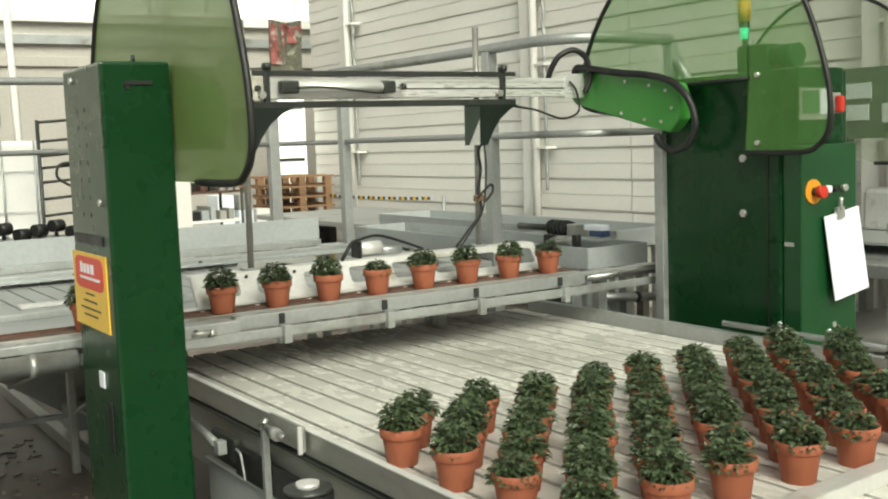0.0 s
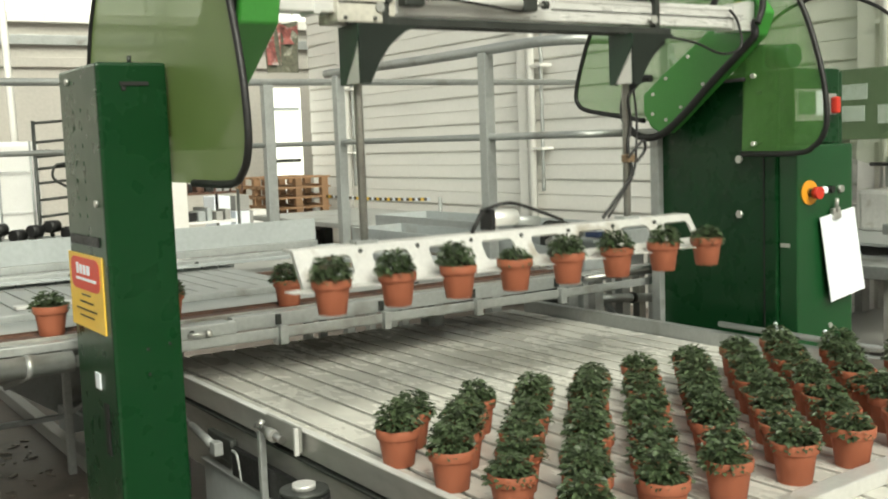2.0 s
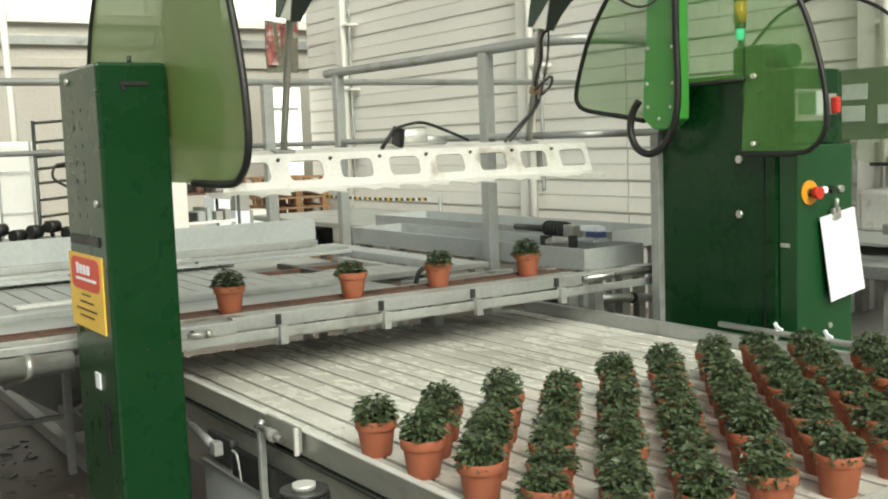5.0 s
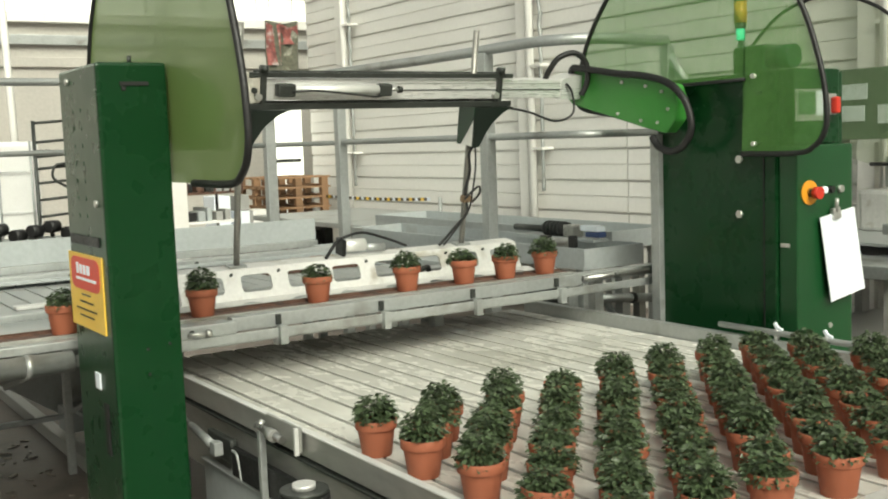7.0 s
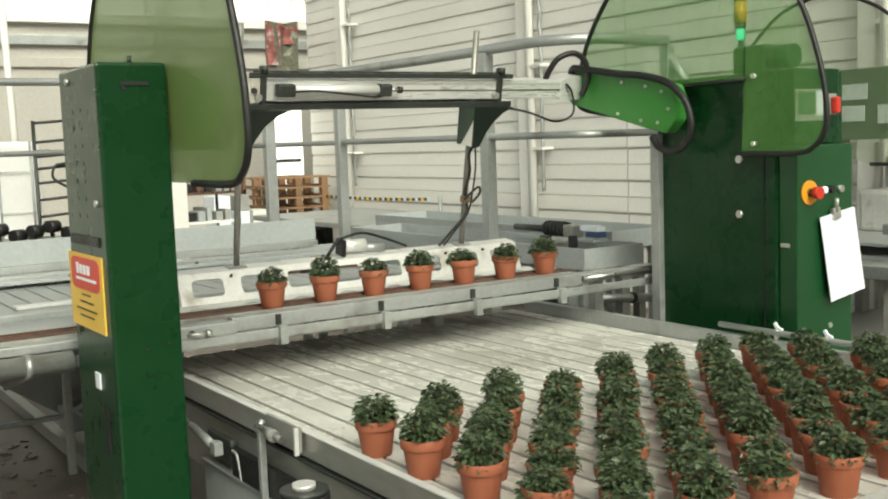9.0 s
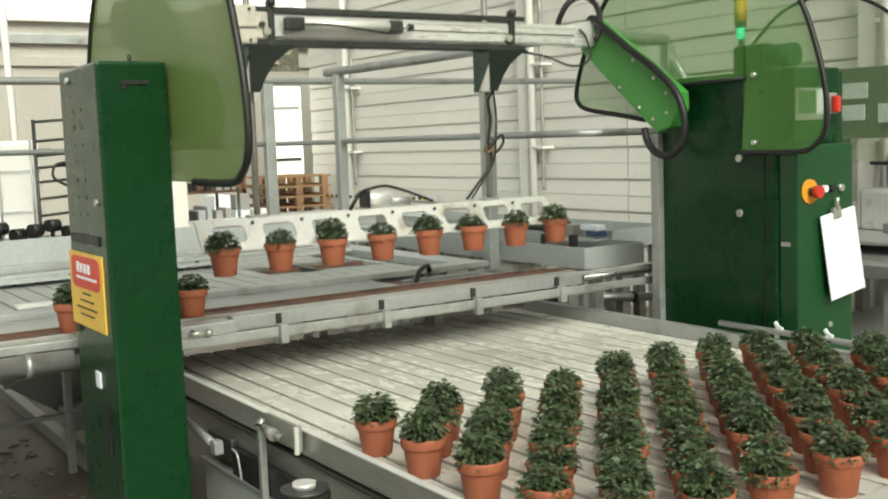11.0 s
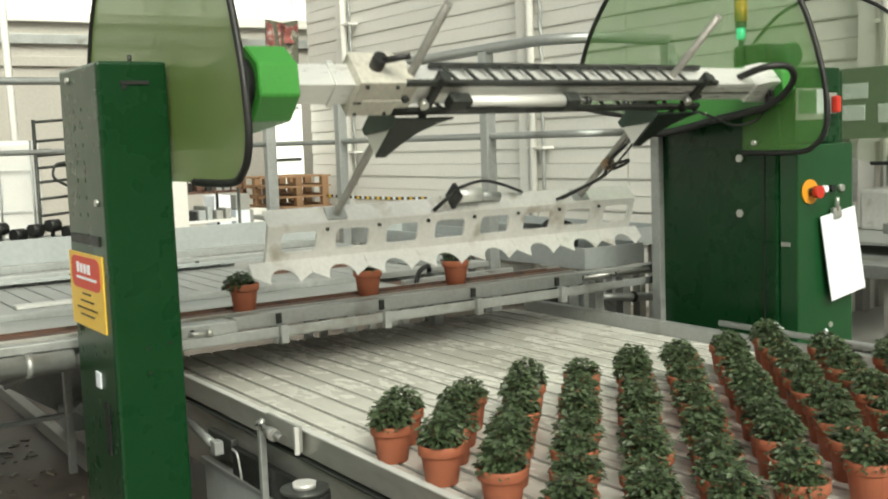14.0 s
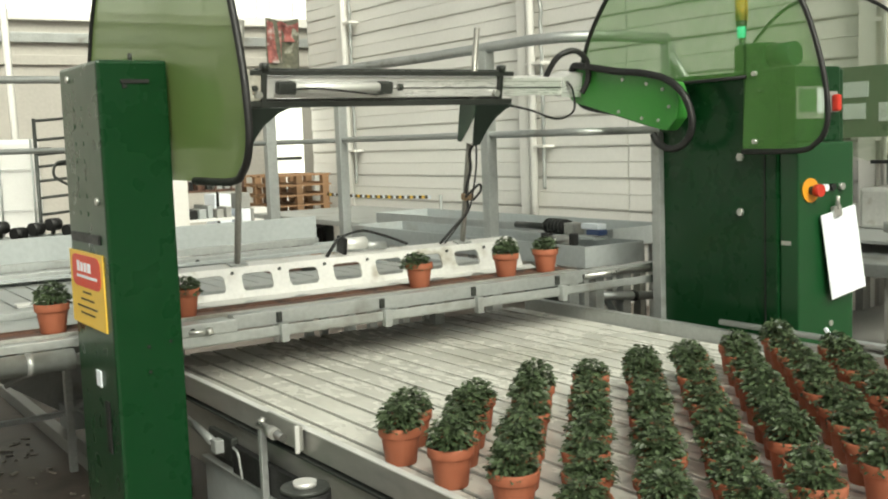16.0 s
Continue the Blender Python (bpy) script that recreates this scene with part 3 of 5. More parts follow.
part("end_rod", cyl((3.7, 4.29, 0.975), (4.18, 4.29, 0.975), 0.014, 8), STEEL, conv)

endf = thing("end_frame", "grey steel end frame with pale valve box under the conveyor", "frame")
for x, w in ((3.96, 0.035), (4.06, 0.026), (4.5, 0.025)):
    part("leg", box(bmesh.new(), x - w, x + w, 4.67, 4.73, 0.0, 0.93, 0.004), GALV if w > 0.03 else SIDEM, endf)
part("dark_panel", box(bmesh.new(), 3.84, 4.2, 4.96, 4.98, 0.0, 0.9, 0.003), DARKM, endf, "dark rear panel")
part("brace", cyl((4.13, 4.7, 0.87), (4.36, 4.7, 0.58), 0.02, 10), GALVD, endf)
part("cross_pipe", cyl((4.09, 4.64, 0.79), (4.6, 4.64, 0.74), 0.026, 12), GALV, endf)
part("pipe_clamp", cyl((4.38, 4.64, 0.762), (4.405, 4.64, 0.759), 0.033, 12), DARKM, endf)
part("valve_box", box(bmesh.new(), 4.36, 4.47, 4.76, 4.86, 0.0, 0.73, 0.01), WHITE, endf)

# ---- receiving table with slatted belt ----
table = thing("belt_table", "wide receiving table with pale slatted belt and aluminium sides", "conveyor table")
part("side_beam", box(bmesh.new(), 1.49, 1.511, 0.2, 4.72, 0.705, 0.786, 0.003), SIDEM, table)
# thin pale strip paints the light caught along the side beam's top
part("top_edge", box(bmesh.new(), 1.487, 1.513, 0.2, 4.72, 0.7865, 0.792, 0.002), ALU, table, "top edge coloured lighter, as if catching light")
part("side_ledge", box(bmesh.new(), 1.482, 1.53, 0.2, 4.72, 0.686, 0.694, 0.002), DARKM, table)
part("side_skirt", box(bmesh.new(), 1.5, 1.53, 0.2, 4.72, 0.44, 0.685, 0.003), SIDEM, table)
part("edge_slat", box(bmesh.new(), 1.513, 1.54, 0.2, 4.72, 0.69, 0.7245, 0.002), SLAT, table)
part("side_beam", box(bmesh.new(), 3.775, 3.82, 0.2, 4.9, 0.66, 0.79, 0.004), GALV, table)
# added dark sheet below the slats; its colour is the shade in their gaps
part("slat_gap_shade", box(bmesh.new(), 1.536, 3.774, 0.2, 5.0, 0.68, BELT_Z - 0.012), GAPSHADE, table)
n = 19
w = 2.236 / n
slat = mesh_of("belt_slat", box(bmesh.new(), -w / 2 + 0.009, w / 2 - 0.009, 0.2, 5.0, BELT_Z - 0.011, BELT_Z, 0.0025), SLAT)
for i in range(n):
    o = new("slat", slat)
    o.parent, o.location = table, (1.538 + w * (i + 0.5), 0, 0)
for y in (0.6, 2.4, 4.5):
    for x in (1.52, 3.79):
        part("leg", box(bmesh.new(), x - 0.03, x + 0.03, y - 0.03, y + 0.03, 0, 0.66 if x > 2 else 0.44, 0.004), GALV, table)
part("bracket_plate", box(bmesh.new(), 1.468, 1.481, 3.13, 3.39, 0.72, 0.806, 0.004), SIDEM, table)
part("bracket_tip", box(bmesh.new(), 1.452, 1.467, 3.128, 3.14, 0.715, 0.808, 0.002), ALU, table)
part("stay_pipe", box(bmesh.new(), 1.428, 1.452, 3.36, 3.384, 0.0, 0.755, 0.003), GALV, table)
part("clamp", cyl((1.44, 3.4, 0.768), (1.44, 3.2, 0.757), 0.014, 10), STEEL, table)
part("clamp_knob", cyl((1.435, 3.25, 0.76), (1.435, 3.29, 0.762), 0.022, 12), ZINC, table)
part("clamp_bolt", cyl((1.43, 3.375, 0.755), (1.45, 3.375, 0.79), 0.01, 8), ZINC, table)
part("drive_box", box(bmesh.new(), 1.46, 1.488, 3.71, 3.95, 0.545, 0.64, 0.01), DARKM, table)
part("cover_rail", box(bmesh.new(), 1.452, 1.484, 2.2, 4.02, 0.5, 0.51, 0.003), GALV, table)
part("lower_panel", box(bmesh.new(), 1.468, 1.484, 2.2, 4.02, 0.05, 0.499, 0.003), GALVD, table)
part("actuator", cyl((1.4, 3.95, 0.66), (1.4, 3.72, 0.63), 0.016, 10), GALV, table)
part("actuator_rod", cyl((1.4, 4.05, 0.68), (1.4, 3.95, 0.66), 0.01, 8), STEEL, table)
part("actuator_tip", cyl((1.4, 4.05, 0.68), (1.4, 4.07, 0.684), 0.013, 8), RED, table)
part("actuator_head", box(bmesh.new(), 1.385, 1.42, 3.68, 3.73, 0.6, 0.65, 0.004), GALV, table)
part("cable", T(smooth_line([(1.43, 3.62, 0.63), (1.43, 3.58, 0.62), (1.43, 3.56, 0.57), (1.43, 3.55, 0.53)]), 0.005, 8), GALV, table)
part("dark_cover", box(bmesh.new(), 1.456, 1.483, 3.05, 3.7, 0.512, 0.62, 0.006), BLACK, table)

roller = thing("corner_roller", "black rubber guide roller with pale cap", "roller", at=(1.35, 2.86, 0.085))
part("post", cyl((0, 0, -0.085), (0, 0, 0.52), 0.03, 12), DARKM, roller)
part("tyre", cyl((0, 0, 0.52), (0, 0, 0.60), 0.078, 24), BLACK, roller)
part("disc", cyl((0, 0, 0.60), (0, 0, 0.614), 0.074, 24), DARKM, roller)
part("cap", cyl((0, 0, 0.614), (0, 0, 0.63), 0.036, 20), WHITE, roller)

handle_rail = thing("guide_rod", "grey guide rod with white wing nuts on the table edge", "rod")
part("rod", cyl((3.797, 3.43, 0.825), (3.797, 2.1, 0.825), 0.014, 10), GALV, handle_rail)
for y in (3.1, 2.84):
    part("stand", cyl((3.797, y, 0.79), (3.797, y, 0.84), 0.012, 8), ZINC, handle_rail)
    for s in (-1, 1):
        part("wing_nut", box(bmesh.new(), -0.03, 0.0, -0.006, 0.006, 0, 0.016, 0.003, pose(3.797, y, 0.84, 0, 35 * s, 90 if s < 0 else -90) @ pose(0, 0, 0, 0, 20, 0)), PAPER, handle_rail)

# ---- left column ----
col = thing("machine_column", "dark green steel machine column with yellow sticker", "machine column")
part("shell", box(bmesh.new(), 1.05, 1.297, 3.70, 4.19, 0.0, 2.035, 0.012), GREEN, col)
part("top_bolt", cyl((1.2, 3.8, 2.035), (1.2, 3.8, 2.065), 0.008, 8), DARKM, col)
for k in range(7):
    for y in (4.02, 3.92):
        part("rivet", cyl((1.052, y, 1.88 - k * 0.063), (1.0475, y, 1.88 - k * 0.063), 0.009, 8), GREEN, col)
for p in ((4.06, 1.99), (3.78, 1.55)):
    part("screw", cyl((1.052, p[0], p[1]), (1.04, p[0], p[1]), 0.013, 10), ZINC, col)
part("grip_slot", box(bmesh.new(), 1.043, 1.0495, 3.78, 4.15, 1.395, 1.43, 0.003), BLACK, col)
part("lock_plate", box(bmesh.new(), 1.043, 1.0495, 3.88, 3.94, 0.87, 0.93, 0.003), PAPER, col)
part("lock_slot", box(bmesh.new(), 1.0435, 1.0495, 3.8, 3.85, 0.64, 0.83, 0.003), BLACK, col)
sticker = part("sticker", box(bmesh.new(), 1.0445, 1.0495, 3.765, 4.2, 1.083, 1.36), YELLOW, col, "yellow and red maker's sticker")
bm = bmesh.new()
rr = [(3.98 + 0.135 * sx + 0.05 * math.cos(a), 1.287 + 0.03 * sz + 0.03 * math.sin(a)) for sx, sz, a0 in ((1, 1, 0), (-1, 1, 90), (-1, -1, 180), (1, -1, 270)) for a in [radians(a0 + d) for d in (0, 30, 60, 90)]]
plate(bm, rr, "x", 1.0425, 1.0443)
part("sticker_badge", bm, STRED, sticker)
for y0, y1, z0, z1 in ((4.06, 4.09, 1.285, 1.325), (4.015, 4.045, 1.285, 1.32), (3.97, 4.0, 1.285, 1.32), (3.915, 3.955, 1.285, 1.32), (3.84, 4.1, 1.262, 1.272)):
    part("badge_bar", box(bmesh.new(), 1.041, 1.0424, y0, y1, z0, z1), PAPER, sticker)
for y0, y1, z in ((3.93, 4.04, 1.205), (3.9, 4.07, 1.178), (3.86, 4.12, 1.15), (3.9, 4.08, 1.125)):
    part("text_bar", box(bmesh.new(), 1.0425, 1.0443, y0, y1, z, z + 0.006), INK, sticker)
part("mark_bar", box(bmesh.new(), 1.13, 1.23, 3.6945, 3.6995, 1.955, 1.968), BLACK, col)
part("mark_bar", box(bmesh.new(), 1.135, 1.15, 3.6945, 3.6995, 1.938, 1.952), BLACK, col)
for x, z in ((1.17, 1.03), (1.25, 1.04), (1.17, 0.94)):
    part("hole", cyl((x, 3.6985, z), (x, 3.694, z), 0.006, 8), BLACK, col)

# ---- guards ----
GUARD_LINE = [(3.53, 1.612), (3.2, 1.613), (3.11, 1.645), (3.06, 1.70), (3.045, 1.80), (3.08, 2.01), (3.19, 2.30), (3.37, 2.52), (3.6, 2.66), (3.9, 2.72), (4.2, 2.66), (4.43, 2.50),
              (4.6, 2.30), (4.69, 2.12), (4.74, 1.97), (4.72, 1.905), (4.64, 1.868), (4.4, 1.83), (4.19, 1.795)]


def guard(x, label, notch):
    g = thing("swing_guard", label, "guard")
    curve = [(p.x, p.y) for p in smooth_line([(a, b, 0) for a, b in GUARD_LINE], 5)]
    low = [(3.98, 1.768), (3.975, 1.966), (3.505, 1.968)] if notch else [(4.15, 1.612)]
    bm = bmesh.new()
    bm.faces.new([bm.verts.new((x, u, v)) for u, v in curve + low])
    bmesh.ops.triangulate(bm, faces=bm.faces[:])
    o = part("mesh_sheet", bm, GUARD3 if x < 2 else GUARD, g, "perforated green sheet")
    part("rubber_edge", T([(x, u, v) for u, v in curve], 0.013, 8), BLACK, g, "black rubber edging")
    if notch:
        part("slot_edge", T([(x, u, v) for u, v in low], 0.009, 8), BLACK, g, "black rubber edging")
    for u, v in ((3.45, 1.66), (3.45, 1.98)) if notch else ():
        part("mount_bolt", cyl((x - 0.018, u, v), (x + 0.006, u, v), 0.012, 10), ZINC, g)
    for u, v in ((3.45, 1.66), (3.45, 1.9), (4.1, 1.9)) if x > 2 else ((4.1, 1.9),):
        part("mount_stud", cyl((x + 0.004, u, v), ((x + 0.045) if notch else (x - 0.015), u, v), 0.01, 8), DARKM, g)
    return g


guard(4.075, "green perforated guard sheet on the drive cabinet", True)
guard(1.312, "green perforated guard sheet on the machine column", False)

# ---- drive cabinet ----
cab = thing("drive_cabinet", "dark green drive cabinet with control panel", "machine cabinet")
part("body", box(bmesh.new(), 4.12, 4.62, 3.36, 4.14, 0.0, 2.0, 0.012), GREEN, cab)
part("corner_post", box(bmesh.new(), 4.08, 4.118, 4.1, 4.16, 0.0, 1.72, 0.004), GALV, cab)
panel = part("control_panel", box(bmesh.new(), 4.13, 4.545, 3.25, 3.357, 0.1, 1.645, 0.01), GREEN2, cab, "green control panel box")
part("switch_box", box(bmesh.new(), 4.135, 4.47, 3.27, 3.357, 1.65, 2.005, 0.008), GREEN, cab)
sw = part("switch_plate", box(bmesh.new(), 4.365, 4.44, 3.262, 3.2695, 1.785, 1.885, 0.004), GREYM, cab)
part("switch_knob", box(bmesh.new(), 4.39, 4.425, 3.225, 3.2618, 1.79, 1.87, 0.012), RED, sw, "red main switch knob")
part("stop_plate", cyl((4.215, 3.25, 1.422), (4.215, 3.243, 1.422), 0.058, 28), ORANGE, panel, "orange emergency stop plate")
part("stop_neck", cyl((4.215, 3.243, 1.422), (4.215, 3.215, 1.422), 0.02, 16), DARKM, panel)
part("stop_button", cyl((4.215, 3.215, 1.422), (4.215, 3.185, 1.422), 0.029, 20), RED, panel, "red mushroom button")
for x, mt in ((4.315, PAPER), (4.37, BLACK), (4.437, ZINC)):
    part("push_button", cyl((x, 3.25, 1.43), (x, 3.228, 1.43), 0.017, 14), mt, panel)
part("latch", box(bmesh.new(), 4.126, 4.1295, 3.29, 3.345, 1.165, 1.185, 0.001), ZINC, panel)
for y, z in ((3.58, 1.585), (3.58, 1.315)):
    part("bolt", cyl((4.118, y, z), (4.106, y, z), 0.021, 6), ZINC, cab)
for x, z in ((4.37, 0.77), (4.33, 0.5)):
    part("panel_screw", cyl((x, 3.25, z), (x, 3.244, z), 0.014, 8), ZINC, panel)
part("door_seam", box(bmesh.new(), 4.115, 4.119, 3.43, 3.437, 0.1, 1.6), BLACK, cab)
lab = part("label_plate", box(bmesh.new(), 4.137, 4.335, 3.262, 3.2695, 1.758, 1.908, 0.002), GREYM, cab, "pale display panel")
part("display", box(bmesh.new(), 4.155, 4.275, 3.2595, 3.2615, 1.79, 1.895), M2G, lab, "green display glass")
part("display_edge", box(bmesh.new(), 4.285, 4.333, 3.2595, 3.2615, 1.785, 1.9), PAPER, lab)
part("hub", cyl((4.118, PIVOT_Y, PIVOT_Z), (4.0, PIVOT_Y, PIVOT_Z), 0.085, 28), BLACK, cab, "black shaft hub")
note = thing("paper_sheet", "white paper sheet clipped to the control panel", "paper")
m = pose(4.392, 3.238, 1.315, -4, -7, 4)
part("sheet", box(bmesh.new(), -0.125, 0.165, -0.002, 0.002, -0.41, 0.0, 0.0, m), PAPER, note)
for k in range(3):
    part("text_bar", box(bmesh.new(), -0.08, 0.09 - 0.03 * (k % 3), -0.0035, -0.0022, -0.1 - 0.035 * k, -0.094 - 0.035 * k, 0, m), PAPER, note)
part("clip", box(bmesh.new(), -0.03, 0.03, -0.016, 0.008, -0.03, 0.025, 0.005, m), ZINC, note)
part("clip_lever", cyl(m @ Vector((0, -0.005, 0.0)), m @ Vector((-0.01, -0.03, 0.07)), 0.01, 8), ZINC, note)

tower = thing("signal_tower", "signal tower lamp with amber and green lenses", "signal lamp", at=(4.5, 3.9, 2.0))
part("stem", cyl((0, 0, 0), (0, 0, 0.2), 0.014, 10), DARKM, tower)
part("green_lens", cyl((0, 0, 0.2), (0, 0, 0.26), 0.024, 18), LAMPG, tower, "lit green lens")
part("collar", cyl((0, 0, 0.26), (0, 0, 0.29), 0.03, 18), DARKM, tower)
part("amber_lens", cyl((0, 0, 0.29), (0, 0, 0.4), 0.034, 18), LAMPY, tower, "amber lens")
part("tower_cap", cyl((0, 0, 0.4), (0, 0, 0.43), 0.034, 18), BLACK, tower)
gb = thing("gear_motor", "dark green gear motor on the cabinet top", "motor", at=(4.48, 3.78, 2.0))
part("housing", box(bmesh.new(), -0.07, 0.07, -0.1, 0.1, 0, 0.16, 0.02), GREEN, gb)
part("fan_cover", cyl((0, -0.1, 0.09), (0, -0.24, 0.09), 0.06, 16), GREEN2, gb)

litter = bmesh.new()
rl = random.Random(9)
for i in range(260):
    x, y, s = rl.uniform(-0.2, 1.35), rl.uniform(4.3, 7.2), rl.uniform(0.008, 0.028)
    m = pose(x, y, 0.006, rl.uniform(-12, 12), rl.uniform(-12, 12), rl.uniform(0, 360))
    box(litter, -s, s, -s * 0.4, s * 0.4, -0.003, 0.004, 0, m)
tagged(whole("floor_litter", litter, material("dry litter", (0.3, 0.27, 0.23), 0.8, 0, 0.6, 20, 80, 0.1, islands=True), "scattered pale litter on the dark floor", "litter"), kind="stuff")

# ---- swing arm: two green arms on one axis ----
swing = thing("pot_lifter", "pair of bright green swing arms on a shaft", "machine arm", at=(0, PIVOT_Y, PIVOT_Z))


def arm_shape(bm, x0, x1, tip):
    out = [(-0.115, -0.05), (-0.06, -0.125), (0.06, -0.125), (ARM + 0.01, -tip), (ARM + 0.1, -tip * 0.42), (ARM + 0.1, tip * 0.42), (ARM + 0.01, tip), (0.06, 0.125), (-0.06, 0.125), (-0.115, 0.05)]
    plate(bm, out, "x", x0, x1)
    bmesh.ops.bevel(bm, geom=[e for e in bm.edges], offset=0.006, segments=1, affect="EDGES")
    return bm


for x0, x1, tip in ((1.43, 1.575, 0.127), (3.985, 4.07, 0.097)):
    am = part("arm", arm_shape(bmesh.new(), x0, x1, tip), LIME, swing, "bright green box-section arm")
    for y, z in ((0.0, -0.08), (0.0, 0.08), (-0.06, 0.0), (0.3, 0.085), (0.3, -0.085), (0.12, 0.09), (0.12, -0.09)):
        part("screw", cyl((x0 + 0.002, y, z), (x0 - 0.008, y, z), 0.009, 8), ZINC, am)
part("bearing", cyl((1.43, 0, 0), (1.32, 0, 0), 0.08, 24), BLACK, swing)
part("tip_bearing", cyl((1.43, ARM - 0.02, 0), (1.38, ARM - 0.02, 0), 0.09, 24), BLACK, swing)
part("hose", T(smooth_line([(3.975, ARM + 0.03, 0.02), (3.968, ARM + 0.02, 0.1), (3.965, ARM - 0.06, 0.115), (3.965, 0.35, 0.125), (3.965, 0.12, 0.142), (3.965, -0.06, 0.13), (3.97, -0.18, 0.06), (3.975, -0.24, -0.05), (3.975, -0.215, -0.15), (3.978, -0.13, -0.205), (3.985, -0.03, -0.2), (3.99, 0.03, -0.16)], 7), 0.019, 10), BLACK, swing, "black corrugated hose")

# ---- beam between the arms, turning on its own axis ----
beam = thing("gripper_beam", "aluminium gripper beam with air cylinder", "machine beam", at=(0, PIVOT_Y + ARM, PIVOT_Z))
part("profile", box(bmesh.new(), 1.577, 3.98, -0.05, 0.05, -0.05, 0.05, 0.006), BEAMM, beam)
part("groove", box(bmesh.new(), 2.78, 3.84, -0.0525, -0.0505, -0.007, -0.001), DARKM, beam)
part("groove", box(bmesh.new(), 2.78, 3.84, -0.0525, -0.0505, 0.027, 0.03), GREYM, beam)
blk = part("clamp_block", box(bmesh.new(), 1.80, 1.985, -0.075, 0.075, -0.085, 0.085, 0.008), BEIGE, beam, "greasy grey-brown clamp block")
part("block_seam", box(bmesh.new(), 1.803, 1.982, -0.078, -0.0755, -0.018, -0.013), DARKM, blk)
part("seam_bar", box(bmesh.new(), 1.83, 1.99, -0.084, -0.0785, -0.012, 0.004, 0.002), BEIGE, blk)
part("neck", box(bmesh.new(), 1.986, 2.045, -0.066, 0.066, -0.06, 0.06, 0.008), BEIGE, blk)
part("neck_bolt", cyl((2.01, -0.065, 0.0), (2.01, -0.082, 0.0), 0.014, 10), DARKM, blk)
for x, z in ((1.83, -0.07), (1.95, -0.07), (1.83, 0.065), (1.95, 0.065)):
    part("screw", cyl((x, -0.074, z), (x, -0.082, z), 0.007, 8), DARKM, blk)
part("collar", box(bmesh.new(), 1.72, 1.745, -0.058, 0.058, -0.058, 0.058, 0.004), BEAMM, beam)
lev = part("lever_hub", cyl((1.885, 0, 0.085), (1.885, 0, 0.135), 0.026, 14), BLACK, beam, "black clamping lever")
part("lever_arm", cyl((1.885, -0.005, 0.118), (1.955, -0.05, 0.19), 0.012, 10), BLACK, lev)
part("end_hose", T(smooth_line([(3.76, 0.0, 0.03), (3.765, -0.03, 0.1), (3.8, -0.06, 0.17), (3.88, -0.09, 0.2), (3.95, -0.11, 0.15), (3.965, -0.12, 0.05), (3.94, -0.11, -0.03)], 7), 0.016, 10), BLACK, beam, "black corrugated hose")
part("end_block", plate(bmesh.new(), [(3.84, -0.058), (3.98, -0.058), (3.98, 0.075), (3.92, 0.075), (3.84, 0.052)], "y", -0.058, 0.058), BEAMM, beam)

# ---- gripper head: carriage frame, two rods, windowed plate and fork ----
carriage = thing("gripper_carriage", "dark sliding carriage frame with curved brackets", "machine carriage", at=(0, PIVOT_Y + ARM, PIVOT_Z))
head = thing("pot_gripper", "bright sheet-metal windowed pot gripper hanging from two rods", "gripper", at=(0, PIVOT_Y + ARM, PIVOT_Z))
ROD = (1.97, 3.28)
TOP = -0.85  # plate top below the beam axis
for z, r in ((0.07, 0.012), (-0.076, 0.015)):
    part("guide_rail", box(bmesh.new(), 1.9, 3.49, -0.07, -0.054, z - r, z + r, 0.003), DARKM, carriage, "dark guide rail")
    part("guide_rail", box(bmesh.new(), 2.05, 3.44, 0.02, 0.032, z - r, z + r, 0.003), DARKM, carriage)
part("cylinder_tube", cyl((2.2, -0.094, 0.005), (2.65, -0.094, 0.005), 0.024, 16), ALU, carriage, "white air cylinder")
for x0, x1 in ((2.11, 2.2), (2.65, 2.72)):
    part("cylinder_cap", box(bmesh.new(), x0, x1, -0.12, -0.0705, -0.026, 0.034, 0.01), DARKM, carriage)
part("piston_rod", cyl((2.72, -0.094, 0.005), (2.78, -0.094, 0.005), 0.009, 10), STEEL, carriage)
part("rod_nut", cyl((2.765, -0.094, 0.005), (2.785, -0.094, 0.005), 0.018, 6), DARKM, carriage)
part("air_hose", T(smooth_line([(2.18, -0.12, 0.0), (2.3, -0.122, 0.004), (2.48, -0.12, -0.012), (2.62, -0.115, -0.026), (2.69, -0.105, -0.02)]), 0.005, 6), BLACK, carriage)
web = mesh_of("rail_web", box(bmesh.new(), -0.006, 0.006, -0.046, 0.046, -0.004, 0.004), DARKM)
for i in range(14):
    for z in (0.074, -0.074):
        o = new("rail_web", web)
        o.parent, o.matrix_basis = carriage, pose(2.12 + i * 0.09, -0.018, z, 0, 0, 28)
for x in (2.06, 3.41):
    part("end_cheek", box(bmesh.new(), x - 0.014, x + 0.014, -0.072, -0.034, -0.11, 0.11, 0.006), DARKM, carriage)
    part("cheek_bolt", cyl((x, -0.07, 0.115), (x, -0.07, 0.085), 0.02, 10), DARKM, carriage)
    part("cheek_bolt", cyl((x - 0.03, -0.085, -0.03), (x - 0.03, -0.06, -0.03), 0.018, 10), ZINC, carriage)
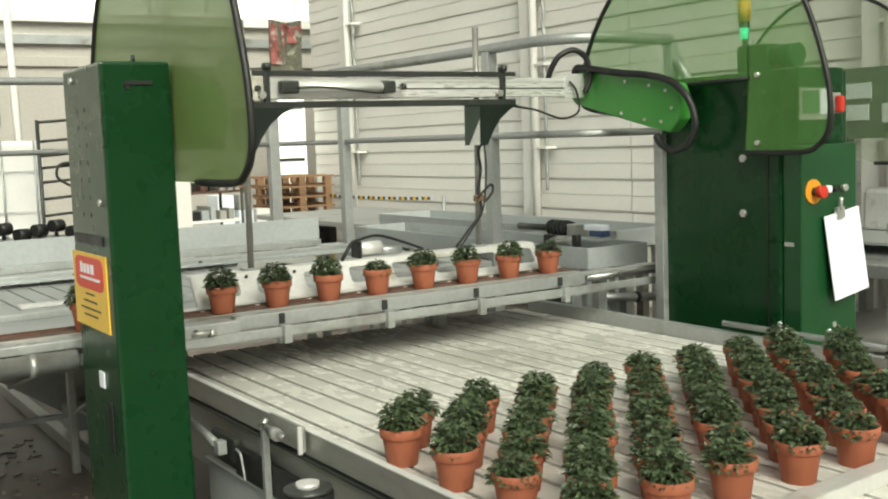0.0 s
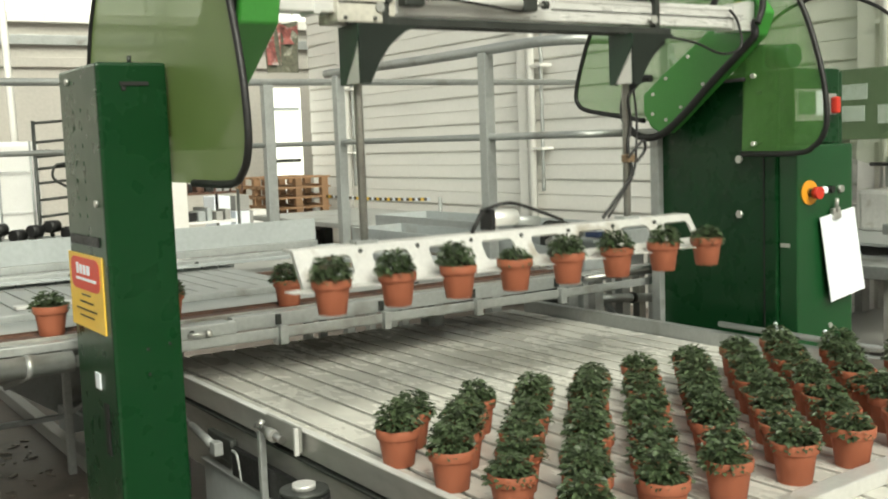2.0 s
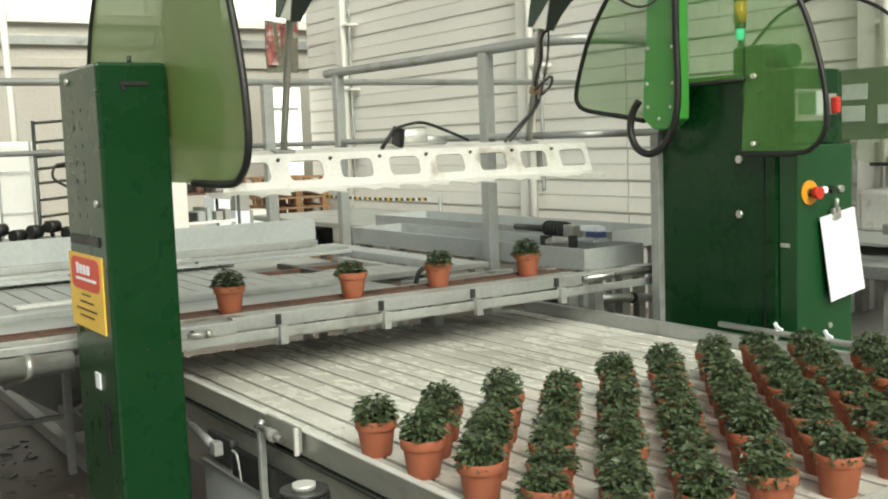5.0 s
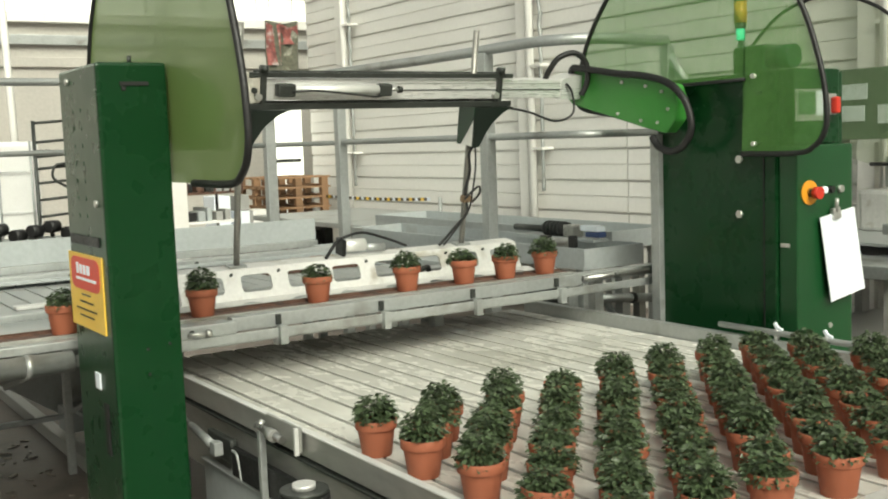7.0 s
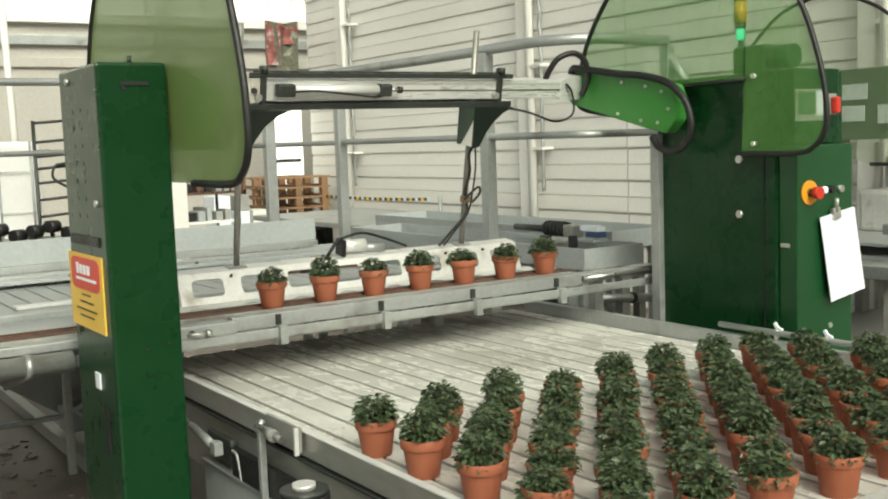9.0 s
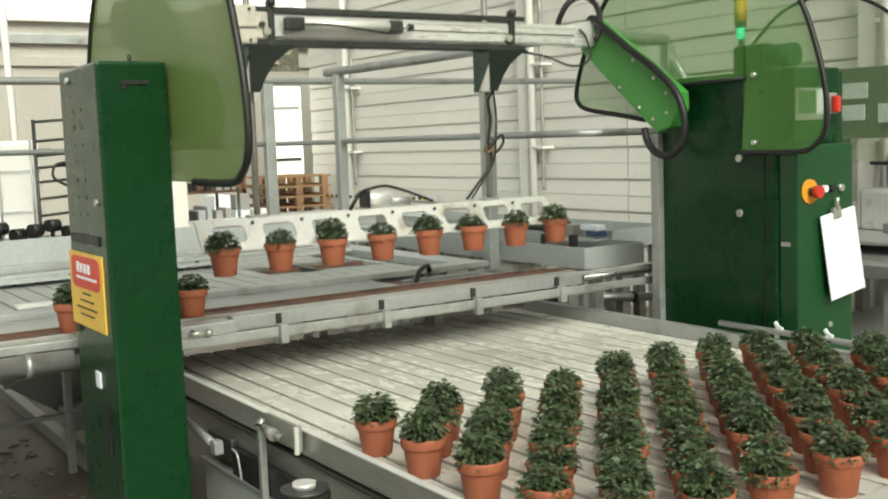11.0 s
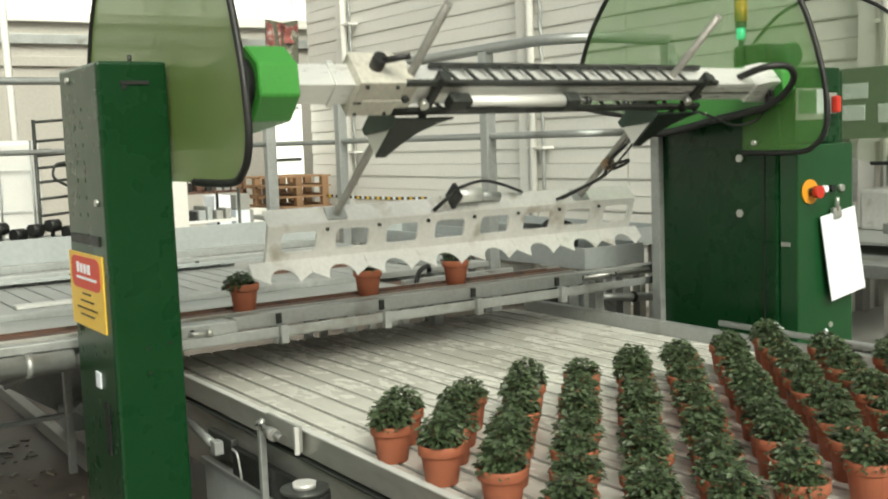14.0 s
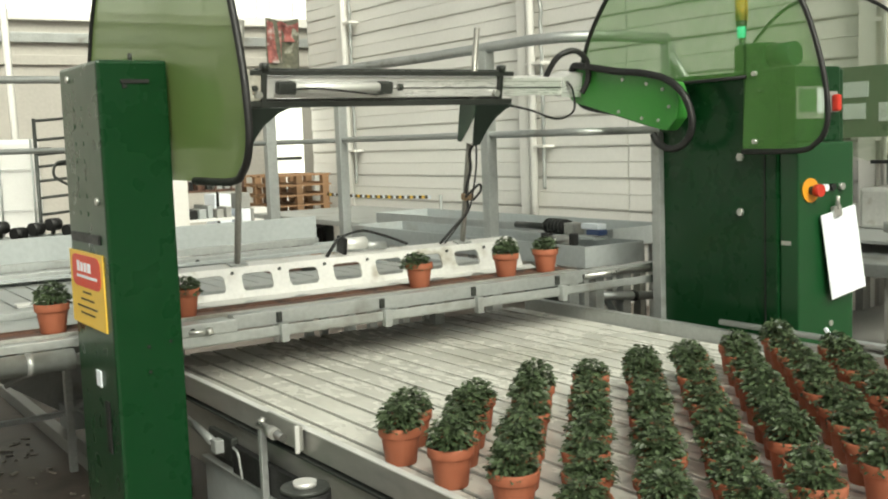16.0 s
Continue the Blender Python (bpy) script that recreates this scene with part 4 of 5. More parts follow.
for i, x in enumerate(ROD):
    bm = bmesh.new()
    prof = [(x - 0.036, -0.09), (x + 0.215, -0.09), (x + 0.155, -0.115), (x + 0.09, -0.165), (x + 0.045, -0.225), (x + 0.005, -0.3), (x - 0.036, -0.3)]
    plate(bm, prof, "y", -0.09, -0.08)
    br = part("bracket", bm, GUSSETD, carriage, "black-green curved bracket")
    part("rear_cheek", plate(bmesh.new(), prof, "y", 0.045, 0.053), GUSSETD, br)
    part("bracket_web", box(bmesh.new(), x - 0.036, x - 0.026, -0.0795, 0.0445, -0.298, -0.1, 0.002), ALU, br, "pale bracket web")
    part("web_gusset", plate(bmesh.new(), [(0.053, -0.09), (-0.09, -0.09), (-0.09, -0.13), (-0.075, -0.165), (-0.04, -0.215), (0.0, -0.27), (0.02, -0.3), (0.053, -0.3)], "x", x - 0.041, x - 0.0365), GUSSET, br)
    rd = part("rod", cyl((x, 0.0, 0.30), (x, 0.0, TOP), 0.0155, 14), RODM, head, "oily steel hanging rod")
    part("foot_plate", box(bmesh.new(), x - 0.045, x + 0.045, -0.025, 0.035, TOP - 0.004, TOP + 0.008, 0.003), GALV, head)
P0, P7 = SLOT, SLOT + 7 * PITCH
X0, X1 = P0 - 0.055, P7 + 0.085
part("top_flange", box(bmesh.new(), X0, X1, -0.035, 0.05, TOP - 0.012, TOP - 0.004, 0.002), WHITE, head)

# sloping face with eight windows: rails, mullions, in the plane of the slope
SL = math.hypot(0.08, 0.127)


def window_plate():
    """The face as one sheet with rounded windows; u runs along the beam, v down the slope."""
    bm = bmesh.new()
    xs = [X0]
    for k in range(8):
        c = P0 + 0.085 + k * 0.2445
        xs += [c - 0.078, c + 0.078]
    xs.append(X1)
    v0, v1, h = 0.032, SL - 0.033, SL
    th = 0.004

    def quad(pts):
        fs = []
        for dz in (0.0, -th):
            fs.append(bm.faces.new([bm.verts.new((u, -v, dz)) for u, v in pts]))
        return fs
    quad([(X0, 0), (X1, 0), (X1, v0), (X0, v0)])
    quad([(X0, v1), (X1, v1), (X1, h), (X0, h)])
    for k in range(0, len(xs) - 1, 2):
        quad([(xs[k], v0), (xs[k + 1], v0), (xs[k + 1], v1), (xs[k], v1)])
    for k in range(1, len(xs) - 1, 2):
        a, b, r = xs[k], xs[k + 1], 0.02
        for cu, cv, su, sv in ((a, v0, 1, 1), (b, v0, -1, 1), (b, v1, -1, -1), (a, v1, 1, -1)):
            arc = [(cu + su * (r - r * math.sin(t)), cv + sv * (r - r * math.cos(t))) for t in (0, 0.52, 1.05, 1.57)]
            quad([(cu, cv)] + arc)
        # turned-in window edge, so that the sheet shows its thickness
        for p, q in (((a, v0), (b, v0)), ((b, v0), (b, v1)), ((b, v1), (a, v1)), ((a, v1), (a, v0))):
            bm.faces.new([bm.verts.new((p[0], -p[1], 0)), bm.verts.new((q[0], -q[1], 0)), bm.verts.new((q[0], -q[1], -0.012)), bm.verts.new((p[0], -p[1], -0.012))])
    for p, q in (((X0, 0), (X0, h)), ((X1, h), (X1, 0))):
        bm.faces.new([bm.verts.new((p[0], -p[1], 0)), bm.verts.new((q[0], -q[1], 0)), bm.verts.new((q[0], -q[1], -0.02)), bm.verts.new((p[0], -p[1], -0.02))])
    return bm


bm = window_plate()
ang = math.atan2(0.127, 0.08)
bmesh.ops.transform(bm, verts=bm.verts[:], matrix=Matrix.Translation((0, -0.035, TOP - 0.004)) @ Matrix.Rotation(ang, 4, "X"))
part("window_plate", bm, WHITE, head, "sheet-metal plate with eight rounded windows")
for k in range(8):
    c = P0 + 0.207 + k * 0.2445
    if k < 7:
        part("plate_bolt", cyl((c, -0.056, TOP - 0.022), (c, -0.044, TOP - 0.03), 0.008, 8), DARKM, head)
    # fork tooth under the pot rims
YB, ZB = -0.035 - 0.08, TOP - 0.004 - 0.127
for k in range(8):
    bm = bmesh.new()
    c = P0 + k * PITCH
    arc = [(c + 0.062 * math.cos(a), -AHEAD - 0.0 + 0.062 * math.sin(a)) for a in [radians(180 - 20 * j) for j in range(10)]]
    out = [(c - 0.1295, YB), (c - 0.1295, -AHEAD + 0.035), (c - 0.09, -AHEAD + 0.012), (c - 0.066, -AHEAD - 0.004)] + arc + [(c + 0.066, -AHEAD - 0.004), (c + 0.09, -AHEAD + 0.012), (c + 0.1295, -AHEAD + 0.035), (c + 0.1295, YB)]
    plate(bm, out, "z", ZB - 0.004, ZB)
    part("fork", bm, WHITE, head, "scalloped sheet-metal fork plate")
hose = part("pneumatic_valve", cyl((2.55, 0.02, TOP + 0.045), (2.68, 0.02, TOP + 0.045), 0.033, 16), ALU, head, "chrome pneumatic cylinder")
part("valve_strap", box(bmesh.new(), 2.535, 2.555, -0.02, 0.06, TOP - 0.0, TOP + 0.085, 0.004), BLACK, head)
part("valve_end", cyl((2.68, 0.02, TOP + 0.03), (2.8, 0.02, TOP + 0.02), 0.02, 12), GALV, head)
part("valve_arm", T([(2.545, 0.02, TOP + 0.085), (2.5, 0.0, TOP + 0.07), (2.44, -0.02, TOP + 0.0)], 0.009, 8), BLACK, head)
part("air_hose", T(smooth_line([(2.55, 0.03, TOP + 0.085), (2.68, 0.05, TOP + 0.1), (2.82, 0.05, TOP + 0.06), (2.95, 0.04, TOP + 0.01)], 6), 0.007, 8), BLACK, head)
part("second_hose", T(smooth_line([(ROD[1] + 0.03, -0.02, -0.3), (ROD[1] + 0.035, -0.03, -0.42), (ROD[1] + 0.02, -0.04, -0.55), (ROD[1] + 0.0, -0.04, -0.66), (ROD[1] - 0.06, -0.03, -0.75), (ROD[1] - 0.13, -0.02, TOP + 0.01)], 7), 0.005, 8), BLACK, head)
part("hanging_hose", T(smooth_line([(ROD[1] + 0.18, -0.06, -0.1), (ROD[1] + 0.1, -0.06, -0.16), (ROD[1] + 0.02, -0.05, -0.28), (ROD[1] - 0.02, -0.04, -0.34), (ROD[1] + 0.0, -0.03, -0.44), (ROD[1] - 0.02, -0.03, -0.55), (ROD[1] - 0.01, -0.04, -0.66), (ROD[1] - 0.09, -0.03, -0.76), (ROD[1] - 0.16, -0.02, TOP + 0.01)], 7), 0.0075, 8), BLACK, head, "black air hose")
part("slack_hose", T(smooth_line([(3.42, -0.05, -0.09), (3.6, -0.09, -0.12), (3.78, -0.1, -0.17), (3.9, -0.1, -0.13), (3.9, -0.08, -0.02), (3.86, -0.07, 0.03)], 7), 0.006, 8), BLACK, carriage, "thin black air hose")
clampb = part("hose_clamp", box(bmesh.new(), ROD[1] - 0.032, ROD[1] + 0.026, -0.042, 0.0, -0.61, -0.575, 0.006), material("brass clamp", (0.26, 0.18, 0.11), 0.45, 0.5, 0.2), head, "brass hose clamp")
part("hose_loop", T(smooth_line([(ROD[1] - 0.03, -0.04, -0.59), (ROD[1] + 0.04, -0.06, -0.52), (ROD[1] + 0.06, -0.05, -0.56), (ROD[1] + 0.02, -0.04, -0.61)], 6), 0.007, 6), BLACK, head)

# ---- potted plants ----
def lathe(bm, prof, seg=28):
    rings = [[bm.verts.new((r * math.cos(2 * math.pi * k / seg), r * math.sin(2 * math.pi * k / seg), z)) for k in range(seg)] for r, z in prof]
    for A, C in zip(rings, rings[1:]):
        for k in range(seg):
            f = bm.faces.new((A[k], A[(k + 1) % seg], C[(k + 1) % seg], C[k]))
            f.smooth = True
    bm.faces.new(rings[0][::-1])
    bm.faces.new(rings[-1])
    return bm


POT = mesh_of("pot", lathe(bmesh.new(), [(0.046, 0), (0.048, 0.002), (0.06, 0.086), (0.0605, 0.088), (0.0665, 0.089), (0.068, 0.092), (0.069, 0.117), (0.0675, 0.12), (0.064, 0.12), (0.062, 0.105)]), TERRA)
SOILM = mesh_of("soil", lathe(bmesh.new(), [(0.02, 0.1), (0.062, 0.106), (0.05, 0.109), (0.02, 0.112)], 16), SOIL)


def foliage(seed):
    rng = random.Random(seed)
    bm = bmesh.new()
    lean = (rng.uniform(-0.01, 0.01), rng.uniform(-0.01, 0.01))
    h = rng.uniform(0.06, 0.078)
    for s in range(7):
        a = rng.uniform(0, 6.28)
        r = rng.uniform(0.005, 0.045)
        tube(bm, [(0, 0, 0.105), (r * math.cos(a), r * math.sin(a), 0.12 + h * 0.5)], 0.0022, 5)
    for i in range(620):
        a = rng.uniform(0, 2 * math.pi)
        el = math.acos(1 - rng.random() * 1.08)
        rad = rng.uniform(0.75, 1.08) if rng.random() < 0.7 else rng.uniform(0.4, 0.8)
        p = Vector((lean[0] + 0.067 * rad * math.sin(el) * math.cos(a), lean[1] + 0.067 * rad * math.sin(el) * math.sin(a), 0.112 + h * rad * math.cos(el)))
        L = rng.uniform(0.012, 0.023)
        W = L * rng.uniform(0.6, 0.85)
        # lobed leaf: midrib and three lobes a side
        vs = [(0, 0, 0), (0.25, 0.42, 0.02), (0.38, 0.22, 0.0), (0.58, 0.5, 0.03), (0.68, 0.22, -0.02), (0.85, 0.26, -0.05), (1.0, 0, -0.14), (0.85, -0.26, -0.05), (0.68, -0.22, -0.02), (0.58, -0.5, 0.03), (0.38, -0.22, 0.0), (0.25, -0.42, 0.02)]
        out = Vector((math.cos(a), math.sin(a), rng.uniform(-0.8, 0.25) + 0.45 * math.cos(el)))
        m = Matrix.Translation(p) @ out.to_track_quat("X", "Z").to_matrix().to_4x4() @ Matrix.Rotation(rng.uniform(-0.8, 0.8), 4, "X")
        ring = [bm.verts.new(m @ Vector((x * L - 0.4 * L, y * W, z * L))) for x, y, z in vs]
        mid = bm.verts.new(m @ Vector((0.15 * L, 0, -0.05 * L)))
        for k in range(12):
            bm.faces.new((mid, ring[k], ring[(k + 1) % 12]))
    return mesh_of("foliage", bm, LEAF)


LEAVES = [foliage(11 + k) for k in range(7)]
rng = random.Random(5)


def potted_plant(x, y, z, group, label):
    p = thing("potted_plant", label, "potted plant", group, at=(x, y, z))
    o = new("pot", POT)
    o.parent = p
    o = new("soil", SOILM)
    o.parent = p
    o = new("foliage", rng.choice(LEAVES))
    o.parent = p
    o.rotation_euler = (0, 0, rng.uniform(0, 6.28))
    o.scale = (rng.uniform(0.94, 1.08), rng.uniform(0.94, 1.08), rng.uniform(0.85, 1.12))
    return p


TABLE, FIRST, SECOND, LATER = [], [], [], []
SHIFT = (-0.06, 0.072)
LAND = PIVOT_Y - ARM * math.cos(radians(4.5)) - AHEAD - 0.006
for r in range(8):
    for k in range(8):
        x = SLOT + k * PITCH + SHIFT[(r + 1) % 2] + rng.uniform(-0.008, 0.008)
        y = LAND - ROW * (r + 1) + rng.uniform(-0.008, 0.008)
        TABLE.append((potted_plant(x, y, BELT_Z, "potted plants on the table belt", "bushy green plant in terracotta pot on the table belt"), x, y))
for k in range(8):
    FIRST.append(potted_plant(SLOT + k * PITCH, CONV_Y, CONV_Z, "potted plants carried by the gripper", "bushy green plant in terracotta pot moved by the gripper"))
for k in range(8):
    SECOND.append(potted_plant(0, CONV_Y, CONV_Z, "potted plants on the pot conveyor", "bushy green plant in terracotta pot riding the conveyor"))
for k in range(6):
    LATER.append(potted_plant(0, CONV_Y, CONV_Z, "potted plants on the pot conveyor", "bushy green plant in terracotta pot riding the conveyor"))

stop_bar = thing("stop_bar", "white cross bar lying on the belt before the plants", "bar", at=(2.6, 1.80, BELT_Z))
part("bar", box(bmesh.new(), -1.02, 1.1, -0.05, 0.02, 0.0, 0.045, 0.006), WHITE, stop_bar)

# ---- left background: containers, trolley, column ----
for x in (0.6, 1.75):
    c = thing("storage_container", "white plastic intermediate bulk container in a wire cage", "container", at=(x, 10.2, 0.0))
    part("pallet", box(bmesh.new(), -0.5, 0.5, -0.5, 0.5, 0.6, 0.75, 0.01), GREYM, c)
    part("foot", box(bmesh.new(), -0.45, 0.45, -0.45, 0.45, 0.0, 0.6, 0.01), GREYM, c)
    part("tank", box(bmesh.new(), -0.48, 0.48, -0.48, 0.48, 0.75, 1.86, 0.04), BIGBAG, c)
    for z in (0.95, 1.25, 1.6):
        part("cage_bar", T([(-0.5, -0.5, z), (0.5, -0.5, z), (0.5, 0.5, z), (-0.5, 0.5, z)], 0.01, 6, True), GALV, c)
    for xx in (-0.4, -0.13, 0.13, 0.4):
        part("cage_bar", cyl((xx, -0.5, 0.75), (xx, -0.5, 1.86), 0.009, 6), GALV, c)
lad = thing("trolley_ladder", "dark steel ladder frame of a trolley", "trolley", at=(2.1, 9.3, 0))
for x in (0.0, 0.26):
    part("upright", cyl((x, 0, 0.06), (x, 0, 2.02 if x == 0 else 1.6), 0.016, 8), DARKM, lad)
for z in (0.4, 0.7, 1.0, 1.22, 1.36, 1.5, 1.62, 1.72, 1.84, 2.0):
    part("rung", cyl((0, 0, z), (0.3, 0, z + 0.02), 0.012, 8), DARKM, lad)
part("handle_loop", T(smooth_line([(0.24, -0.02, 1.66), (0.15, -0.02, 1.64), (0.13, -0.02, 1.54), (0.24, -0.02, 1.46)], 6), 0.012, 8), DARKM, lad)
part("base", box(bmesh.new(), -0.5, 0.5, -0.05, 0.5, 0.1, 0.16, 0.01), DARKM, lad)
for x in (-0.45, 0.4):
    part("wheel", cyl((x, 0.0, 0.06), (x + 0.05, 0.0, 0.06), 0.06, 14), BLACK, lad)
chain = thing("roller_chain_conveyor", "grey roller conveyor with black wheels", "conveyor")
part("frame", box(bmesh.new(), -3, 2.2, 8.1, 8.2, 0.98, 1.03, 0.006), GALVD, chain)
part("frame", box(bmesh.new(), -3, 2.2, 7.75, 7.8, 0.95, 1.0, 0.006), GALVD, chain)
for k in range(14):
    z = 1.17 + 0.025 * (k % 3)
    part("wheel", cyl((0.88 + k * 0.12, 7.93, z), (0.96 + k * 0.12, 7.98, z), 0.045, 14), BLACK, chain)
    part("wheel_fork", box(bmesh.new(), 0.91 + k * 0.12, 0.94 + k * 0.12, 7.985, 8.0, 1.03, z + 0.02, 0.003), DARKM, chain)
part("axle_rail", box(bmesh.new(), 0.6, 2.55, 7.985, 8.03, 1.12, 1.15, 0.004), GALV, chain)
for x in (-1, 0.8, 2.1):
    part("leg", box(bmesh.new(), x - 0.03, x + 0.03, 8.12, 8.18, 0, 0.98), GALV, chain)
mast = thing("roof_post", "slim white roof post", "post", at=(2.3, 10.8, 0))
part("pipe", cyl((0, 0, 0), (-0.1, 0, 5.0), 0.035, 10), WALLM, mast)
tankb = thing("storage_tank", "round grey storage tank on legs", "tank", at=(1.75, 13.2, 0))
part("vessel", lathe(bmesh.new(), [(0.2, 1.7), (0.75, 1.85), (0.82, 2.1), (0.82, 2.75), (0.6, 2.9), (0.1, 2.95)], 28), GREYM, tankb)
for a in (0.8, 2.4, 4.0, 5.5):
    part("leg", cyl((0.6 * math.cos(a), 0.6 * math.sin(a), 0), (0.6 * math.cos(a), 0.6 * math.sin(a), 1.9), 0.04, 8), GREYM, tankb)
part("ring_platform", box(bmesh.new(), -1.2, 1.2, -0.9, 0.9, 1.72, 1.8, 0.01), DARKM, tankb)
wp = thing("white_post", "short white steel post beside the pallets", "post", at=(3.75, 10.6, 0))
part("post", box(bmesh.new(), -0.09, 0.09, -0.06, 0.06, 0, 1.5, 0.008), WALLM, wp)

# ---- second machine farther along ----
m2 = thing("second_machine", "second green machine with its own guard", "machine", at=(6.3, 4.6, 0))
part("cabinet", box(bmesh.new(), -0.1, 0.3, -0.6, 0.15, 1.64, 2.1, 0.01), M2G, m2)
part("column", box(bmesh.new(), -0.05, 0.25, 0.1, 0.7, 0.0, 1.95, 0.01), GREEN, m2)
g2 = [(p.x - 3.9, p.y - 0.13) for p in smooth_line([(a, b, 0) for a, b in GUARD_LINE], 5)]
bm = bmesh.new()
bm.faces.new([bm.verts.new((-0.2, u, v)) for u, v in g2])
bmesh.ops.triangulate(bm, faces=bm.faces[:])
part("guard_sheet", bm, GUARD2, m2, "perforated green sheet")
part("guard_edge", T([(-0.2, u, v) for u, v in g2], 0.012, 8), BLACK, m2)
part("guard_plate", box(bmesh.new(), -0.16, -0.11, -0.55, 0.2, 1.64, 2.1, 0.01), M2G, m2)
for y0, y1, z0, z1 in ((-0.32, -0.08, 1.9, 2.0), (-0.3, -0.12, 1.76, 1.86), (-0.5, -0.4, 1.74, 1.86)):
    part("label_plate", box(bmesh.new(), -0.17, -0.1605, y0, y1, z0, z1), PAPER, m2)
rb = thing("side_bench", "grey steel roller bench behind the cabinet", "bench", at=(5.9, 4.1, 0))
part("top", box(bmesh.new(), -0.6, 2.2, -0.6, 0.5, 0.86, 0.94, 0.008), GALV, rb)
part("top_plate", box(bmesh.new(), -0.2, 2.2, -0.4, 0.5, 1.0, 1.02, 0.004), GALV, rb)
part("rail", box(bmesh.new(), -0.6, 2.2, -0.55, -0.5, 1.12, 1.18, 0.006), GALV, rb)
part("rail_post", box(bmesh.new(), -0.22, -0.16, -0.55, -0.5, 0.94, 1.12), GALV, rb)
part("rail_post", box(bmesh.new(), 1.2, 1.26, -0.55, -0.5, 0.94, 1.12), GALV, rb)
for k in range(6):
    part("wheel", cyl((0.0 + k * 0.3, -0.62, 0.72), (0.0 + k * 0.3, -0.56, 0.72), 0.06, 14), BLACK, rb)
for x in (-0.5, 0.5, 1.5, 2.1):
    for y in (-0.5, 0.4):
        part("leg", box(bmesh.new(), x - 0.04, x + 0.04, y - 0.03, y + 0.03, 0, 0.86), GREYM, rb)
part("lower_shelf", box(bmesh.new(), -0.5, 2.1, -0.5, 0.4, 0.42, 0.46), GREYM, rb)
mc = thing("coil_unit", "white machine unit standing on the bench", "machine unit", at=(6.6, 4.3, 1.02))
part("housing", box(bmesh.new(), -0.25, 0.3, -0.2, 0.2, 0, 0.28, 0.03), WHITE, mc)
part("cover", box(bmesh.new(), -0.1, 0.2, -0.22, 0.1, 0.285, 0.5, 0.02), GALV, mc)
part("dark_slot", box(bmesh.new(), -0.12, 0.06, -0.206, -0.2005, 0.1, 0.2), DARKM, mc)


# ---- everything that moves ----
ANGLE = [(0, 11.5), (0.6, 11.5), (0.62, 12), (0.72, 20), (0.8, 25.5), (0.9, 32), (1.0, 39.5), (1.1, 47.5), (1.2, 57), (1.3, 67), (1.4, 79), (1.5, 91), (1.6, 103), (1.7, 114), (1.8, 126), (1.9, 137), (2.0, 146), (2.1, 153.5), (2.2, 160.5), (2.3, 167), (2.4, 173), (2.5, 178), (2.65, 182), (2.8, 184.5), (3.0, 188.5), (3.2, 189), (3.5, 189), (3.6, 188.6), (3.7, 187.6), (3.8, 185.5), (3.9, 182), (4.0, 176.5), (4.1, 171), (4.18, 165), (4.28, 155), (4.38, 145.5), (4.48, 137), (4.58, 128.5), (4.68, 120), (4.78, 111), (4.88, 102.5), (4.98, 94), (5.08, 84.5), (5.18, 74.5), (5.28, 63.5), (5.38, 52.5), (5.48, 42.5), (5.58, 34.5), (5.68, 28.5), (5.78, 24), (5.93, 15.5), (6.03, 13), (6.6, 11.8), (9.0, 11.8)]
TILT = [(0, 1.5), (0.6, 1.5), (0.8, 0), (3.05, 0), (3.1, 1.5), (3.2, 7), (3.3, 15), (3.4, 22.5), (3.5, 29.5), (3.6, 36), (3.7, 41.5), (3.8, 46), (3.9, 49.2), (4.0, 50.5), (4.18, 48.5), (4.28, 43), (4.38, 37.5), (4.48, 31.5), (4.58, 25.5), (4.68, 20), (4.78, 15.5), (4.88, 13), (5.08, 13), (5.48, 14), (5.78, 12), (6.0, 10.5)]
SIDE = [(0, 0), (1.1, 0), (1.2, 0.15), (1.3, 0.45), (1.4, 0.75), (1.5, 0.93), (1.6, 1), (4.58, 1), (4.68, 0.95), (4.78, 0.85), (4.88, 0.68), (4.98, 0.48), (5.08, 0.3), (5.18, 0.2), (5.38, 0.15), (5.68, 0.1), (6.0, 0)]
LIFT = [(-0.8, 0), (0.0, 0.012), (0.6, 0.012), (0.9, 0), (1.7, -0.022), (3.1, -0.022), (3.2, -0.012), (3.3, 0.005), (3.4, 0.028), (3.5, 0.06), (3.6, 0.097), (3.7, 0.118), (3.8, 0.122), (3.9, 0.11), (4.0, 0.095), (4.18, 0.066), (4.28, 0.03), (4.38, 0.01), (4.48, 0), (6.0, 0)]
LATE, BACK = 10.02, 9.94


def between(keys, t):
    if t <= keys[0][0]:
        return keys[0][1]
    for (a, u), (b, v) in zip(keys, keys[1:]):
        if t <= b:
            return u + (v - u) * (t - a) / (b - a)
    return keys[-1][1]


def state(t):
    """Arm angle, tilt of the gripper and its side shift at t seconds."""
    if t <= 9.2:
        return between(ANGLE, t), between(TILT, t), between(SIDE, t) * SHIFT[0]
    u = t - (LATE - 0.04 * min(1, max(0, (t - 11.5) / 0.5)) if t < 13.05 else BACK)
    tilt = between(TILT, u) if u > 0.4 else between([(9.25 - LATE, 10.5), (9.8 - LATE, 1.5)], u)
    return between([(9.2 - LATE, 11.8), (9.8 - LATE, 11.5)] + ANGLE[1:], u), tilt, between(SIDE, u) * SHIFT[1]


def tip(t):
    a = radians(state(t)[0])
    return PIVOT_Y + ARM * math.cos(a), PIVOT_Z + ARM * math.sin(a)


def belt(t):
    """How far the table belt has gone at t seconds."""
    return ROW * (min(1, max(0, (t - 3.15) / 1.25)) + min(1, max(0, (t - 13.2) / 1.2)))


